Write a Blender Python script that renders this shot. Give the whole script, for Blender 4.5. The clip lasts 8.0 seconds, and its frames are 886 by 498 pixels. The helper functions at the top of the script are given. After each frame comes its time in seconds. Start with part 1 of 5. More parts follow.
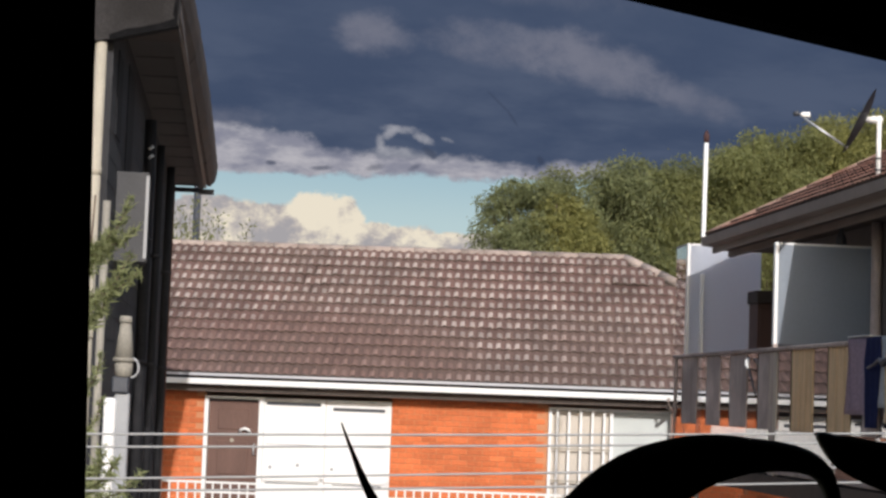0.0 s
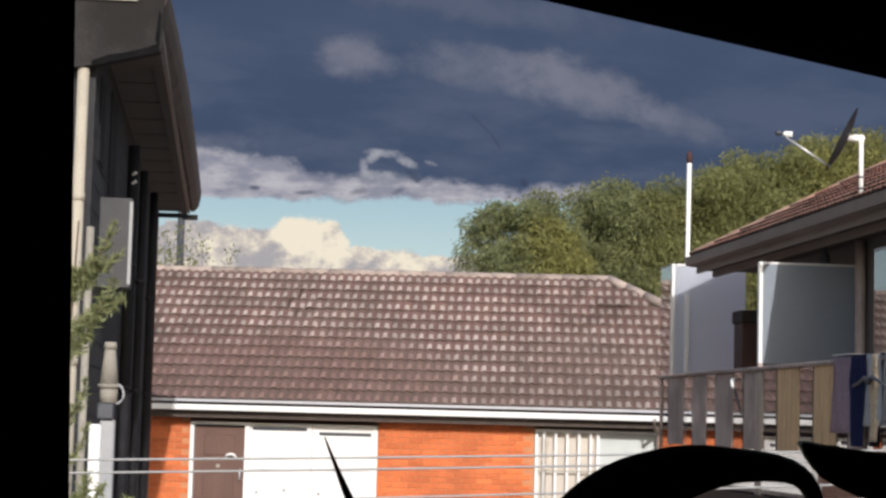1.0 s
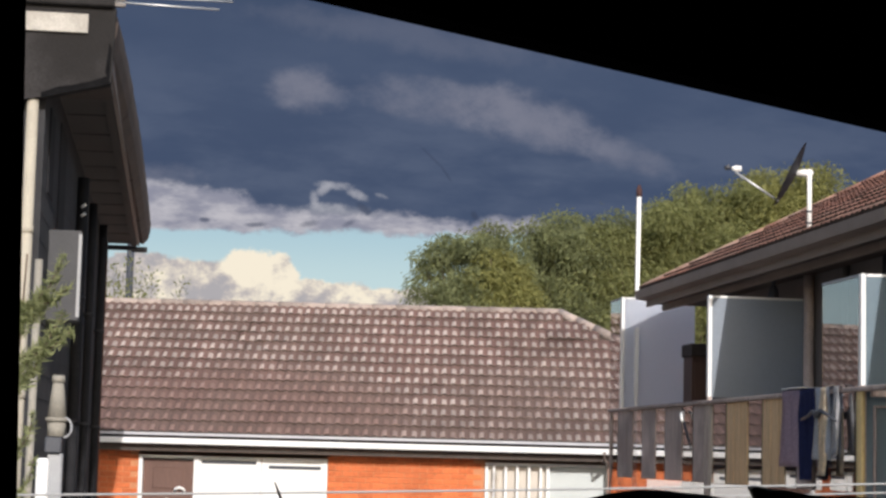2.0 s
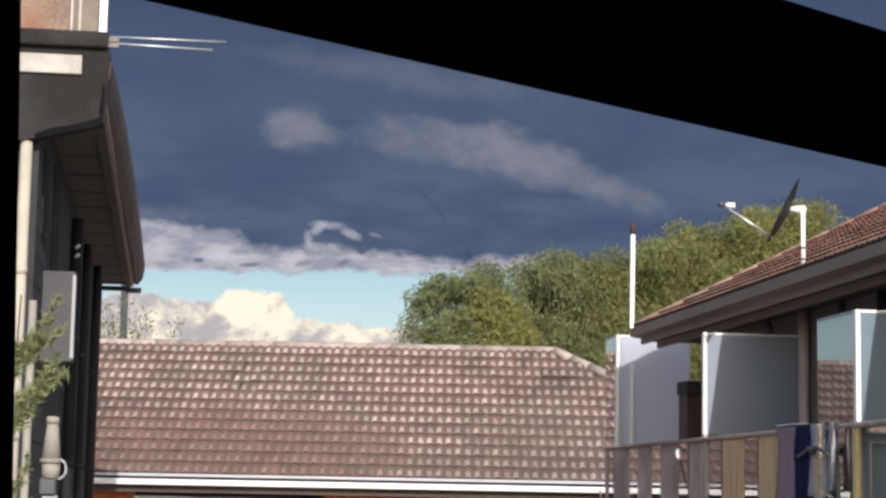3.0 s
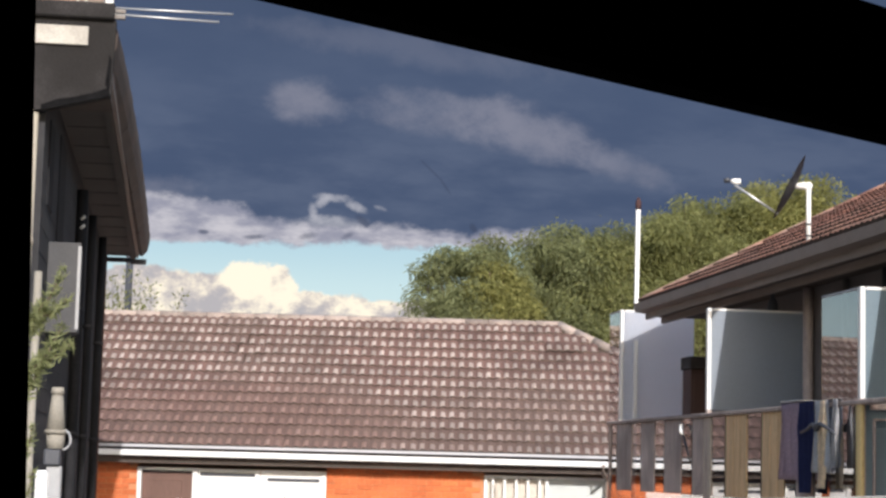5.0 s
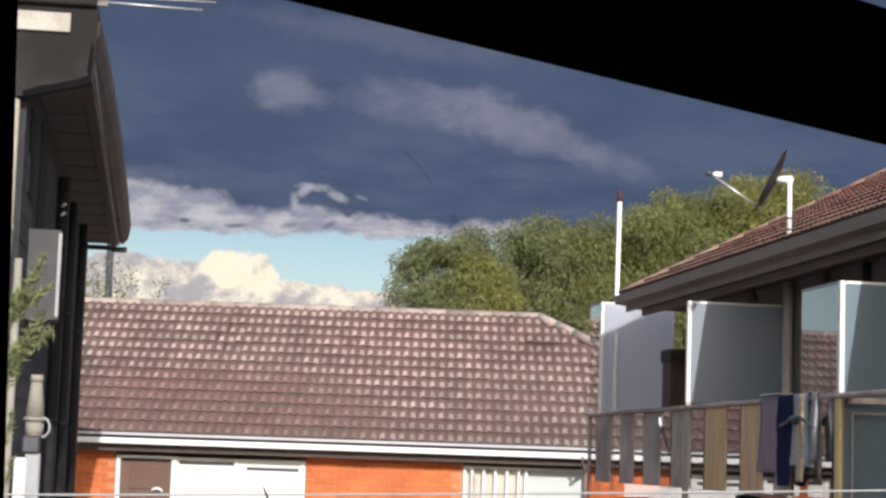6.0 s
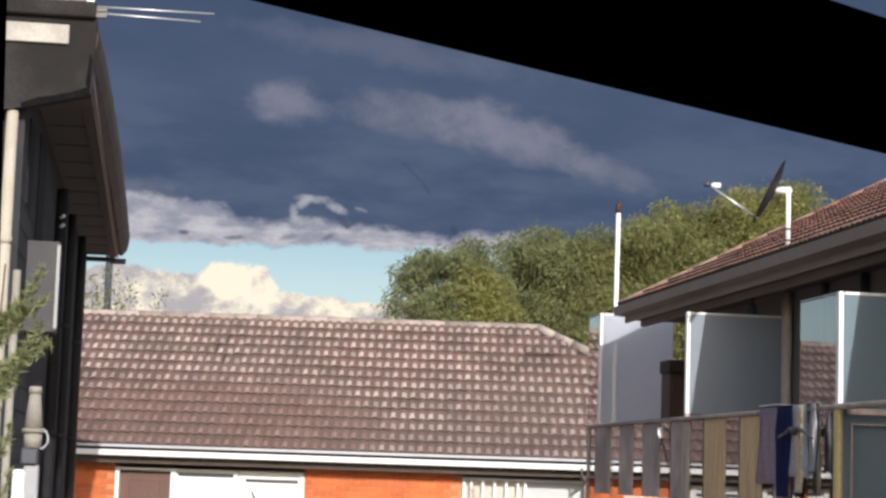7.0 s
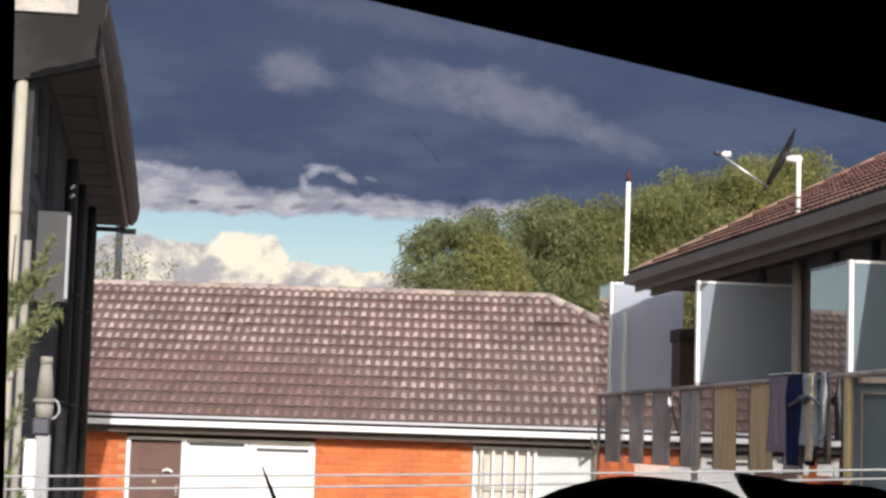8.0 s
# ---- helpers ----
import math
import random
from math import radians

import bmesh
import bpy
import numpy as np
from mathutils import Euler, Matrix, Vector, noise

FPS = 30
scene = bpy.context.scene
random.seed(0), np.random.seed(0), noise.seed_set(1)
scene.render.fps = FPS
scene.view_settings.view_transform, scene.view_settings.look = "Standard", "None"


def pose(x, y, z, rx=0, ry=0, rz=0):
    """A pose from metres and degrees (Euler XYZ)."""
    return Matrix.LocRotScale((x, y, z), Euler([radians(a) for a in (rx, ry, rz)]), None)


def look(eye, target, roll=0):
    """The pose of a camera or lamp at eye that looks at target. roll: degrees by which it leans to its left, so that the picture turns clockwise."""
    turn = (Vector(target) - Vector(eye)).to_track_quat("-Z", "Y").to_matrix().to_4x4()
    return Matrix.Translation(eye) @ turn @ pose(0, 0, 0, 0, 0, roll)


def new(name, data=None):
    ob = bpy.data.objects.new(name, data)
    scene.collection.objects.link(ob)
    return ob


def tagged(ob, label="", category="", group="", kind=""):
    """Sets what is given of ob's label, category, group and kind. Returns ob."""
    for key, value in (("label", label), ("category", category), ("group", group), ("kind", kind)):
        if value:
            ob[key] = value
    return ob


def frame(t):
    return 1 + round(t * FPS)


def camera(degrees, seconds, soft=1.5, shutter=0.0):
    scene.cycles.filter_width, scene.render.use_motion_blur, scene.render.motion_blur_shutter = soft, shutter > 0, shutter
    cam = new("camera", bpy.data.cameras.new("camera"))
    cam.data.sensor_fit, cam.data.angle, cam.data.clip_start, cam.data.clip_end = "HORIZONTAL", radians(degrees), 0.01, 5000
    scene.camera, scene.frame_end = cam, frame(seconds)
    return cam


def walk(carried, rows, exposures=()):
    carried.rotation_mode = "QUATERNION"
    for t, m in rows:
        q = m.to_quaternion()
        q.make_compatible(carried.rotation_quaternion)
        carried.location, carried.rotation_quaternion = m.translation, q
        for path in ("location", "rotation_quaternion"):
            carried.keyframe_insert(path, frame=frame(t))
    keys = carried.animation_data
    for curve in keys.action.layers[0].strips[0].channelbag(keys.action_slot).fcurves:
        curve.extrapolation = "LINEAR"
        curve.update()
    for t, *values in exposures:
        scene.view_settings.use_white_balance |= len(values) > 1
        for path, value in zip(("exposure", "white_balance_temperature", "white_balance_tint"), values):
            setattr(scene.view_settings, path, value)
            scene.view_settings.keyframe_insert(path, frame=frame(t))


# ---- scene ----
cam = camera(26.0, 8.0, soft=2.65)
walk(cam, [
    (0.0, pose(-0.0010, 0.0001, 2.5994, 94.421, -2.084, -6.137)),
    (0.1, pose(-0.0007, 0.0001, 2.5991, 94.562, -2.002, -6.162)),
    (0.2, pose(-0.0003, 0.0000, 2.5988, 94.746, -1.914, -6.267)),
    (0.3, pose(0.0001, -0.0000, 2.5985, 94.928, -1.828, -6.338)),
    (0.4, pose(0.0004, -0.0000, 2.5982, 95.023, -1.750, -6.326)),
    (0.5, pose(0.0008, -0.0001, 2.5979, 95.181, -1.652, -6.526)),
    (0.6, pose(0.0007, -0.0001, 2.5973, 95.284, -1.600, -6.675)),
    (0.7, pose(0.0006, -0.0001, 2.5967, 95.327, -1.545, -6.853)),
    (0.8, pose(0.0006, -0.0001, 2.5961, 95.176, -1.520, -6.698)),
    (0.9, pose(0.0005, -0.0001, 2.5955, 95.043, -1.489, -6.610)),
    (1.0, pose(0.0004, -0.0000, 2.5949, 95.128, -1.456, -6.550)),
    (1.1, pose(0.0002, -0.0000, 2.5953, 95.277, -1.518, -6.630)),
    (1.2, pose(-0.0001, 0.0000, 2.5956, 95.304, -1.580, -6.723)),
    (1.3, pose(-0.0003, 0.0000, 2.5959, 95.280, -1.642, -6.799)),
    (1.4, pose(-0.0006, 0.0001, 2.5963, 95.326, -1.699, -6.942)),
    (1.5, pose(-0.0008, 0.0001, 2.5966, 95.470, -1.729, -7.360)),
    (1.6, pose(-0.0007, 0.0001, 2.5973, 95.540, -1.672, -7.497)),
    (1.7, pose(-0.0005, 0.0001, 2.5980, 95.634, -1.611, -7.674)),
    (1.8, pose(-0.0004, 0.0001, 2.5987, 95.744, -1.552, -7.818)),
    (1.9, pose(-0.0002, 0.0000, 2.5995, 95.989, -1.500, -7.895)),
    (2.0, pose(-0.0001, 0.0000, 2.6002, 96.140, -1.441, -8.038)),
    (2.2, pose(-0.0001, 0.0000, 2.5997, 96.443, -1.571, -8.089)),
    (3.3, pose(-0.0004, 0.0000, 2.5972, 97.374, -0.829, -8.045)),
    (3.5, pose(-0.0004, 0.0001, 2.5967, 97.058, -0.964, -7.763)),
    (3.7, pose(-0.0011, 0.0001, 2.5965, 96.630, -1.130, -7.698)),
    (3.8, pose(-0.0014, 0.0002, 2.5964, 96.538, -1.203, -7.760)),
    (4.0, pose(-0.0021, 0.0003, 2.5963, 96.639, -1.345, -7.906)),
    (4.2, pose(-0.0026, 0.0004, 2.5972, 96.646, -1.322, -7.933)),
    (5.3, pose(-0.0058, 0.0008, 2.6023, 96.493, -1.692, -8.288)),
    (5.4, pose(-0.0061, 0.0009, 2.6028, 96.578, -1.716, -8.410)),
    (5.5, pose(-0.0064, 0.0010, 2.6033, 96.528, -1.747, -8.460)),
    (5.7, pose(-0.0059, 0.0009, 2.6025, 96.488, -1.810, -8.662)),
    (5.8, pose(-0.0056, 0.0009, 2.6021, 96.486, -1.846, -8.718)),
    (6.0, pose(-0.0050, 0.0008, 2.6014, 96.245, -1.934, -8.695)),
    (6.2, pose(-0.0042, 0.0006, 2.6009, 96.049, -1.926, -8.509)),
    (6.3, pose(-0.0038, 0.0006, 2.6007, 96.301, -1.930, -8.356)),
    (6.5, pose(-0.0031, 0.0004, 2.6003, 96.608, -1.916, -8.230)),
    (6.7, pose(-0.0018, 0.0003, 2.5995, 96.783, -1.892, -8.486)),
    (6.8, pose(-0.0012, 0.0002, 2.5991, 96.751, -1.886, -8.553)),
    (7.0, pose(-0.0000, 0.0000, 2.5983, 96.593, -1.874, -8.710)),
    (7.2, pose(-0.0009, 0.0001, 2.5994, 96.237, -1.911, -8.473)),
    (7.3, pose(-0.0013, 0.0002, 2.6000, 96.116, -1.922, -8.423)),
    (7.5, pose(-0.0022, 0.0003, 2.6012, 96.199, -1.917, -8.571)),
    (7.6, pose(-0.0017, 0.0003, 2.6011, 96.210, -1.874, -8.655)),
    (7.7, pose(-0.0013, 0.0002, 2.6011, 96.212, -1.845, -8.617)),
    (7.8, pose(-0.0009, 0.0001, 2.6011, 96.213, -1.817, -8.562)),
    (7.9, pose(-0.0004, 0.0001, 2.6010, 96.009, -1.798, -8.423)),
    (8.0, pose(0.0000, -0.0000, 2.6010, 95.661, -1.767, -8.399)),
], exposures=[(0.0, -0.20), (1.0, -0.10), (2.0, -0.03), (3.5, 0.23), (4.2, 0.23), (5.5, 0.16), (6.5, 0.14), (8.0, 0.14)])

# ---- light ----
EYE = 2.6
SUN_TRAVEL = Vector((-0.062, 0.90, -0.45)).normalized()
world = bpy.data.worlds.new("sky")
scene.world = world
world.use_nodes = True
wn = world.node_tree
sky = wn.nodes.new("ShaderNodeTexSky")
sky.sky_type, sky.sun_disc = "NISHITA", False
sky.sun_elevation = math.asin(-SUN_TRAVEL.z)
sky.sun_rotation = math.atan2(-SUN_TRAVEL.x, -SUN_TRAVEL.y)
sky.dust_density, sky.air_density = 2.5, 1.2
wn.links.new(sky.outputs[0], wn.nodes["Background"].inputs[0])
wn.nodes["Background"].inputs[1].default_value = 0.15
sun = new("sun", bpy.data.lights.new("sun", "SUN"))
sun.data.energy, sun.data.angle, sun.data.color = 4.0, radians(0.6), (1.0, 0.955, 0.925)
sun.matrix_world = look((0, -20, 20), Vector((0, -20, 20)) + SUN_TRAVEL)


# ---- materials ----
def material(name, color, rough=0.7, metal=0.0, vary=0.25, scale=6.0, fine=60.0, bump=0.15, spec=0.4,
             stretch=(1, 1, 1), across=False, per_object=0.0, per_island=0.0, stain=None, stain_amount=0.5, patch=None):
    """A principled surface with colour variation at two scales, a fine relief and, if given, stains."""
    m = bpy.data.materials.new(name)
    m.use_nodes = True
    nt, n, li = m.node_tree, m.node_tree.nodes, m.node_tree.links
    p = n["Principled BSDF"]
    co = n.new("ShaderNodeTexCoord")
    mp = n.new("ShaderNodeMapping")
    mp.inputs["Scale"].default_value = stretch
    place = n.new("ShaderNodeNewGeometry").outputs["Position"] if across else co.outputs["Object"]
    li.new(place, mp.inputs[0])
    big, small = n.new("ShaderNodeTexNoise"), n.new("ShaderNodeTexNoise")
    for t, s in ((big, scale), (small, fine)):
        t.inputs["Scale"].default_value, t.inputs["Detail"].default_value = s, 6
        li.new(mp.outputs[0], t.inputs["Vector"])
    add = n.new("ShaderNodeMath")
    add.operation = "ADD"
    li.new(big.outputs["Fac"], add.inputs[0]), li.new(small.outputs["Fac"], add.inputs[1])
    last = add.outputs[0]
    for amount, node, out in ((per_object, "ShaderNodeObjectInfo", "Random"),
                              (per_island, "ShaderNodeNewGeometry", "Random Per Island")):
        if amount:
            info, mul, plus = n.new(node), n.new("ShaderNodeMath"), n.new("ShaderNodeMath")
            mul.operation, plus.operation = "MULTIPLY_ADD", "ADD"
            mul.inputs[1].default_value, mul.inputs[2].default_value = amount, -amount / 2
            li.new(info.outputs[out], mul.inputs[0])
            li.new(last, plus.inputs[0]), li.new(mul.outputs[0], plus.inputs[1])
            last = plus.outputs[0]
    rng = n.new("ShaderNodeMapRange")
    rng.inputs["From Min"].default_value, rng.inputs["From Max"].default_value = 0.6, 1.4
    rng.inputs["To Min"].default_value, rng.inputs["To Max"].default_value = 1 - vary, 1 + vary
    li.new(last, rng.inputs[0])
    mix = n.new("ShaderNodeMix")
    mix.data_type, mix.blend_type = "RGBA", "MULTIPLY"
    mix.inputs["Factor"].default_value = 1.0
    mix.inputs[6].default_value = (*color, 1)
    li.new(rng.outputs[0], mix.inputs[7])
    col = mix.outputs[2]
    if stain:
        st, sr, sm = n.new("ShaderNodeTexNoise"), n.new("ShaderNodeMapRange"), n.new("ShaderNodeMix")
        st.inputs["Scale"].default_value, st.inputs["Detail"].default_value = scale * 0.35, 8
        li.new(place, st.inputs["Vector"])
        sr.inputs["From Min"].default_value, sr.inputs["From Max"].default_value = 0.44, 0.62
        sr.inputs["To Max"].default_value = stain_amount
        level = st.outputs["Fac"]
        if patch:  # one broad weathered area of its own shape
            px, pz, rx, rz = patch
            sx, parts = n.new("ShaderNodeSeparateXYZ"), []
            li.new(place, sx.inputs[0])
            for out, c, r in ((0, px, rx), (2, pz, rz)):
                off, sq = n.new("ShaderNodeMath"), n.new("ShaderNodeMath")
                off.operation, off.inputs[1].default_value = "SUBTRACT", c
                sq.operation, sq.inputs[1].default_value = "MULTIPLY", 1 / r
                li.new(sx.outputs[out], off.inputs[0]), li.new(off.outputs[0], sq.inputs[0])
                pw = n.new("ShaderNodeMath")
                pw.operation, pw.inputs[1].default_value = "POWER", 2.0
                ab = n.new("ShaderNodeMath")
                ab.operation = "ABSOLUTE"
                li.new(sq.outputs[0], ab.inputs[0]), li.new(ab.outputs[0], pw.inputs[0])
                parts.append(pw.outputs[0])
            sm_, sc_, sa_ = n.new("ShaderNodeMath"), n.new("ShaderNodeMapRange"), n.new("ShaderNodeMath")
            li.new(parts[0], sm_.inputs[0]), li.new(parts[1], sm_.inputs[1])
            sc_.inputs["From Min"].default_value, sc_.inputs["From Max"].default_value = 0.2, 1.6
            sc_.inputs["To Min"].default_value, sc_.inputs["To Max"].default_value = 0.14, -0.12
            li.new(sm_.outputs[0], sc_.inputs[0])
            li.new(level, sa_.inputs[0]), li.new(sc_.outputs[0], sa_.inputs[1])
            level = sa_.outputs[0]
        li.new(level, sr.inputs[0])
        sm.data_type = "RGBA"
        li.new(sr.outputs[0], sm.inputs["Factor"]), li.new(col, sm.inputs[6])
        sm.inputs[7].default_value = (*stain, 1)
        col = sm.outputs[2]
    li.new(col, p.inputs["Base Color"])
    p.inputs["Roughness"].default_value, p.inputs["Metallic"].default_value = rough, metal
    p.inputs["Specular IOR Level"].default_value = spec
    if bump:
        b = n.new("ShaderNodeBump")
        b.inputs["Strength"].default_value, b.inputs["Distance"].default_value = bump, 0.01
        li.new(add.outputs[0], b.inputs["Height"]), li.new(b.outputs[0], p.inputs["Normal"])
    return m


M = dict(
    brick=material("orange_brick", (0.66, 0.175, 0.06), 0.85, vary=0.3, scale=2, fine=25, across=True, per_object=0.5, per_island=0.5, stain=(0.42, 0.12, 0.05), stain_amount=0.45),
    mortar=material("mortar", (0.55, 0.24, 0.12), 0.95, vary=0.15),
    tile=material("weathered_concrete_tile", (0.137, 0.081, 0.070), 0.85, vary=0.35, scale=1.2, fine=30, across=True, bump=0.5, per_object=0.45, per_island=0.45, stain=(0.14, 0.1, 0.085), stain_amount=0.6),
    tile_pale=material("pale_concrete_tile", (0.36, 0.30, 0.27), 0.85, vary=0.35, scale=1.2, fine=30, across=True, bump=0.5, per_object=0.7, per_island=0.3, patch=(0.4, 3.3, 2.9, 0.75), stain=(0.228, 0.134, 0.112), stain_amount=0.82),
    tile_half_pale=material("half_pale_concrete_tile", (0.30, 0.248, 0.224), 0.85, vary=0.35, scale=1.2, fine=30, across=True, bump=0.5, per_object=0.7, per_island=0.3, patch=(0.4, 3.3, 2.9, 0.75), stain=(0.168, 0.094, 0.078), stain_amount=0.82),
    terracotta_worn=material("lichened_terracotta", (0.25, 0.125, 0.092), 0.9, vary=0.5, scale=3, fine=22, across=True, bump=0.4, per_object=0.6, per_island=0.6, stain=(0.34, 0.27, 0.22), stain_amount=0.6),
    trim_grey=material("pale_grey_trim", (0.46, 0.46, 0.49), 0.6, vary=0.15, scale=3),
    tile_lip=material("dark_tile_edge", (0.085, 0.065, 0.055), 0.95, vary=0.4, scale=3, fine=30, across=True),
    concrete=material("bounce_concrete", (0.31, 0.29, 0.265), 0.9, vary=0.25, scale=0.5, fine=9, bump=0.4, stain=(0.22, 0.21, 0.19), stain_amount=0.5),
    block_wall=material("dark_render", (0.17, 0.15, 0.145), 0.9, vary=0.3, scale=2),
    blind=material("tan_blind", (0.56, 0.51, 0.45), 0.8, vary=0.15, scale=2),
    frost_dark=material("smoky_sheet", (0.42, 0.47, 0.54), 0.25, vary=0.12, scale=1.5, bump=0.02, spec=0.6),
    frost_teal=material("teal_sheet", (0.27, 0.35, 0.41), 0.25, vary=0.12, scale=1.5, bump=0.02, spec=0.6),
    corner_brown=material("brown_corner_board", (0.085, 0.045, 0.035), 0.9, vary=0.3),
    paleblue=material("pale_blue_cloth", (0.62, 0.66, 0.74), 0.95, vary=0.2, scale=20),
    leaf_olive=material("olive_leaf", (0.205, 0.226, 0.115), 0.7, vary=0.5, scale=0.9, fine=3, bump=0, per_island=0.9, spec=0.2),
    leaf_yellow=material("yellow_green_leaf", (0.26, 0.26, 0.10), 0.7, vary=0.5, scale=0.9, fine=3, bump=0, per_island=0.9, spec=0.2),
    yellow_timber=material("yellow_timber", (0.72, 0.55, 0.27), 0.7, vary=0.3, scale=4, stretch=(4, 4, 0.4)),
    glass_brown=material("old_brown_blind", (0.17, 0.13, 0.10), 0.6, vary=0.5, scale=5, stain=(0.12, 0.1, 0.09), stain_amount=0.7),
    meter_grey=material("meter_grey", (0.085, 0.086, 0.092), 0.85, vary=0.15, spec=0.15),
    bell_grey=material("bell_grey", (0.27, 0.255, 0.225), 0.85, vary=0.2, spec=0.2),
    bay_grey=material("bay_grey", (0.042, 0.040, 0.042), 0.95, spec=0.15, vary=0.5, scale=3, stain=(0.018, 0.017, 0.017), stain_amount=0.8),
    terracotta=material("terracotta_tile", (0.16, 0.074, 0.054), 0.85, vary=0.5, scale=3, fine=22, across=True, bump=0.4, per_object=0.5, per_island=0.6, stain=(0.12, 0.07, 0.055), stain_amount=0.6),
    white=material("white_paint", (0.84, 0.84, 0.84), 0.5, vary=0.05, scale=3, stain=(0.66, 0.65, 0.63), stain_amount=0.2),
    cream=material("cream_paint", (0.40, 0.37, 0.31), 0.85, vary=0.15, scale=4, spec=0.2),
    dark_wood=material("dark_soffit", (0.075, 0.058, 0.05), 0.8, vary=0.3),
    brown=material("brown_door", (0.135, 0.075, 0.06), 0.55, vary=0.2, stretch=(1, 1, 0.15)),
    grey_board=material("grey_fibre_board", (0.23, 0.21, 0.2), 0.85, vary=0.3, scale=2, stain=(0.11, 0.1, 0.095), stain_amount=0.6),
    dark_wall=material("dark_weatherboard", (0.030, 0.031, 0.036), 0.9, vary=0.35, stretch=(1, 1, 0.3), stain=(0.05, 0.05, 0.055)),
    gutter_brown=material("brown_gutter", (0.25, 0.2, 0.175), 0.6, vary=0.2, scale=3),
    slat=material("weathered_paling", (0.49, 0.405, 0.38), 0.85, vary=0.4, scale=5, stretch=(4, 4, 0.4), per_object=0.5, stain=(0.16, 0.13, 0.12)),
    slat_pale=material("pale_grey_post", (0.50, 0.44, 0.38), 0.85, vary=0.3, scale=5, stretch=(4, 4, 0.4)),
    slat_tan=material("tan_paling", (0.70, 0.49, 0.29), 0.75, vary=0.4, scale=5, stretch=(5, 5, 0.3)),
    frost=material("frosted_sheet", (0.74, 0.77, 0.84), 0.25, vary=0.08, scale=1.5, bump=0.02, spec=0.6),
    metal=material("galvanised_steel", (0.55, 0.56, 0.58), 0.4, metal=0.7, vary=0.15),
    dark_metal=material("dark_steel", (0.06, 0.065, 0.08), 0.5, vary=0.2),
    rust=material("rusty_cap", (0.055, 0.025, 0.025), 0.8, vary=0.3),
    grey_box=material("grey_enamel", (0.33, 0.34, 0.36), 0.5, vary=0.1),
    wire=material("plastic_coated_wire", (0.36, 0.36, 0.36), 0.5, vary=0.05),
    # near-black without gloss: the room's lack of light is put into these two colours
    black=material("unlit_frame", (0.004, 0.004, 0.004), 1.0, vary=0.3, spec=0.0),
    room=material("unlit_plaster", (0.012, 0.011, 0.011), 1.0, vary=0.2, spec=0.0),
    plant_leaf=material("succulent_leaf", (0.08, 0.07, 0.03), 0.5, vary=0.3, scale=20),
    bark=material("bark", (0.11, 0.08, 0.06), 0.9, vary=0.4, scale=5, bump=0.6),
    leaf=material("tree_leaf", (0.215, 0.226, 0.10), 0.7, vary=0.5, scale=0.9, fine=3, bump=0, per_island=0.9, spec=0.2),
    leaf_dark=material("shrub_leaf", (0.29, 0.315, 0.16), 0.7, vary=0.3, scale=2, fine=8, bump=0, per_island=0.8, spec=0.2),
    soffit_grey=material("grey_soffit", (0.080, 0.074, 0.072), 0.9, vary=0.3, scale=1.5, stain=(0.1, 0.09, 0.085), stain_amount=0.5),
    gutter_grey=material("weathered_gutter", (0.105, 0.083, 0.074), 0.9, vary=0.3, scale=3, stain=(0.13, 0.09, 0.07)),
    pipe_dark=material("black_pipe", (0.025, 0.025, 0.028), 0.8, vary=0.4, scale=4, spec=0.1),
    tar=material("black_weathered_edge", (0.009, 0.009, 0.010), 1.0, vary=0.5, scale=9, spec=0.0),
    aged_white=material("flaking_white_paint", (0.42, 0.40, 0.37), 0.85, vary=0.25, scale=9, stain=(0.3, 0.28, 0.25), stain_amount=0.6),
    pink_brick=material("pink_brick", (0.22, 0.16, 0.13), 0.9, vary=0.5, scale=6, stain=(0.22, 0.11, 0.07), stain_amount=0.8),
    purple=material("purple_towel", (0.50, 0.39, 0.49), 0.95, vary=0.2, scale=30),
    pale_cream=material("cream_cloth", (0.82, 0.70, 0.55), 0.95, vary=0.2, scale=30),
    navy=material("navy_cloth", (0.025, 0.035, 0.12), 0.95, vary=0.2, scale=30),
    pale=material("pale_cloth", (0.5, 0.5, 0.53), 0.95, vary=0.15, scale=30),
    # opaque grey that stands for the reflection in the window pane
    interior=material("pane_reflection_grey", (0.52, 0.55, 0.54), 0.5, vary=0.15, scale=1.5),
)


def let_light_through(m, color, share):
    """Thin leaves: part of the light passes the blade."""
    n, li = m.node_tree.nodes, m.node_tree.links
    tr, mix = n.new("ShaderNodeBsdfTranslucent"), n.new("ShaderNodeMixShader")
    tr.inputs[0].default_value = (*color, 1)
    mix.inputs[0].default_value = share
    li.new(n["Principled BSDF"].outputs[0], mix.inputs[1]), li.new(tr.outputs[0], mix.inputs[2])
    li.new(mix.outputs[0], n["Material Output"].inputs[0])


def clear_glass(name, tint, ior):
    """A clear pane: it refracts, and mirrors the yard at a glancing view."""
    m = bpy.data.materials.new(name)
    m.use_nodes = True
    p = m.node_tree.nodes["Principled BSDF"]
    p.inputs["Base Color"].default_value = (*tint, 1)
    p.inputs["Roughness"].default_value, p.inputs["IOR"].default_value = 0.0, ior
    p.inputs["Transmission Weight"].default_value = 1.0
    return m


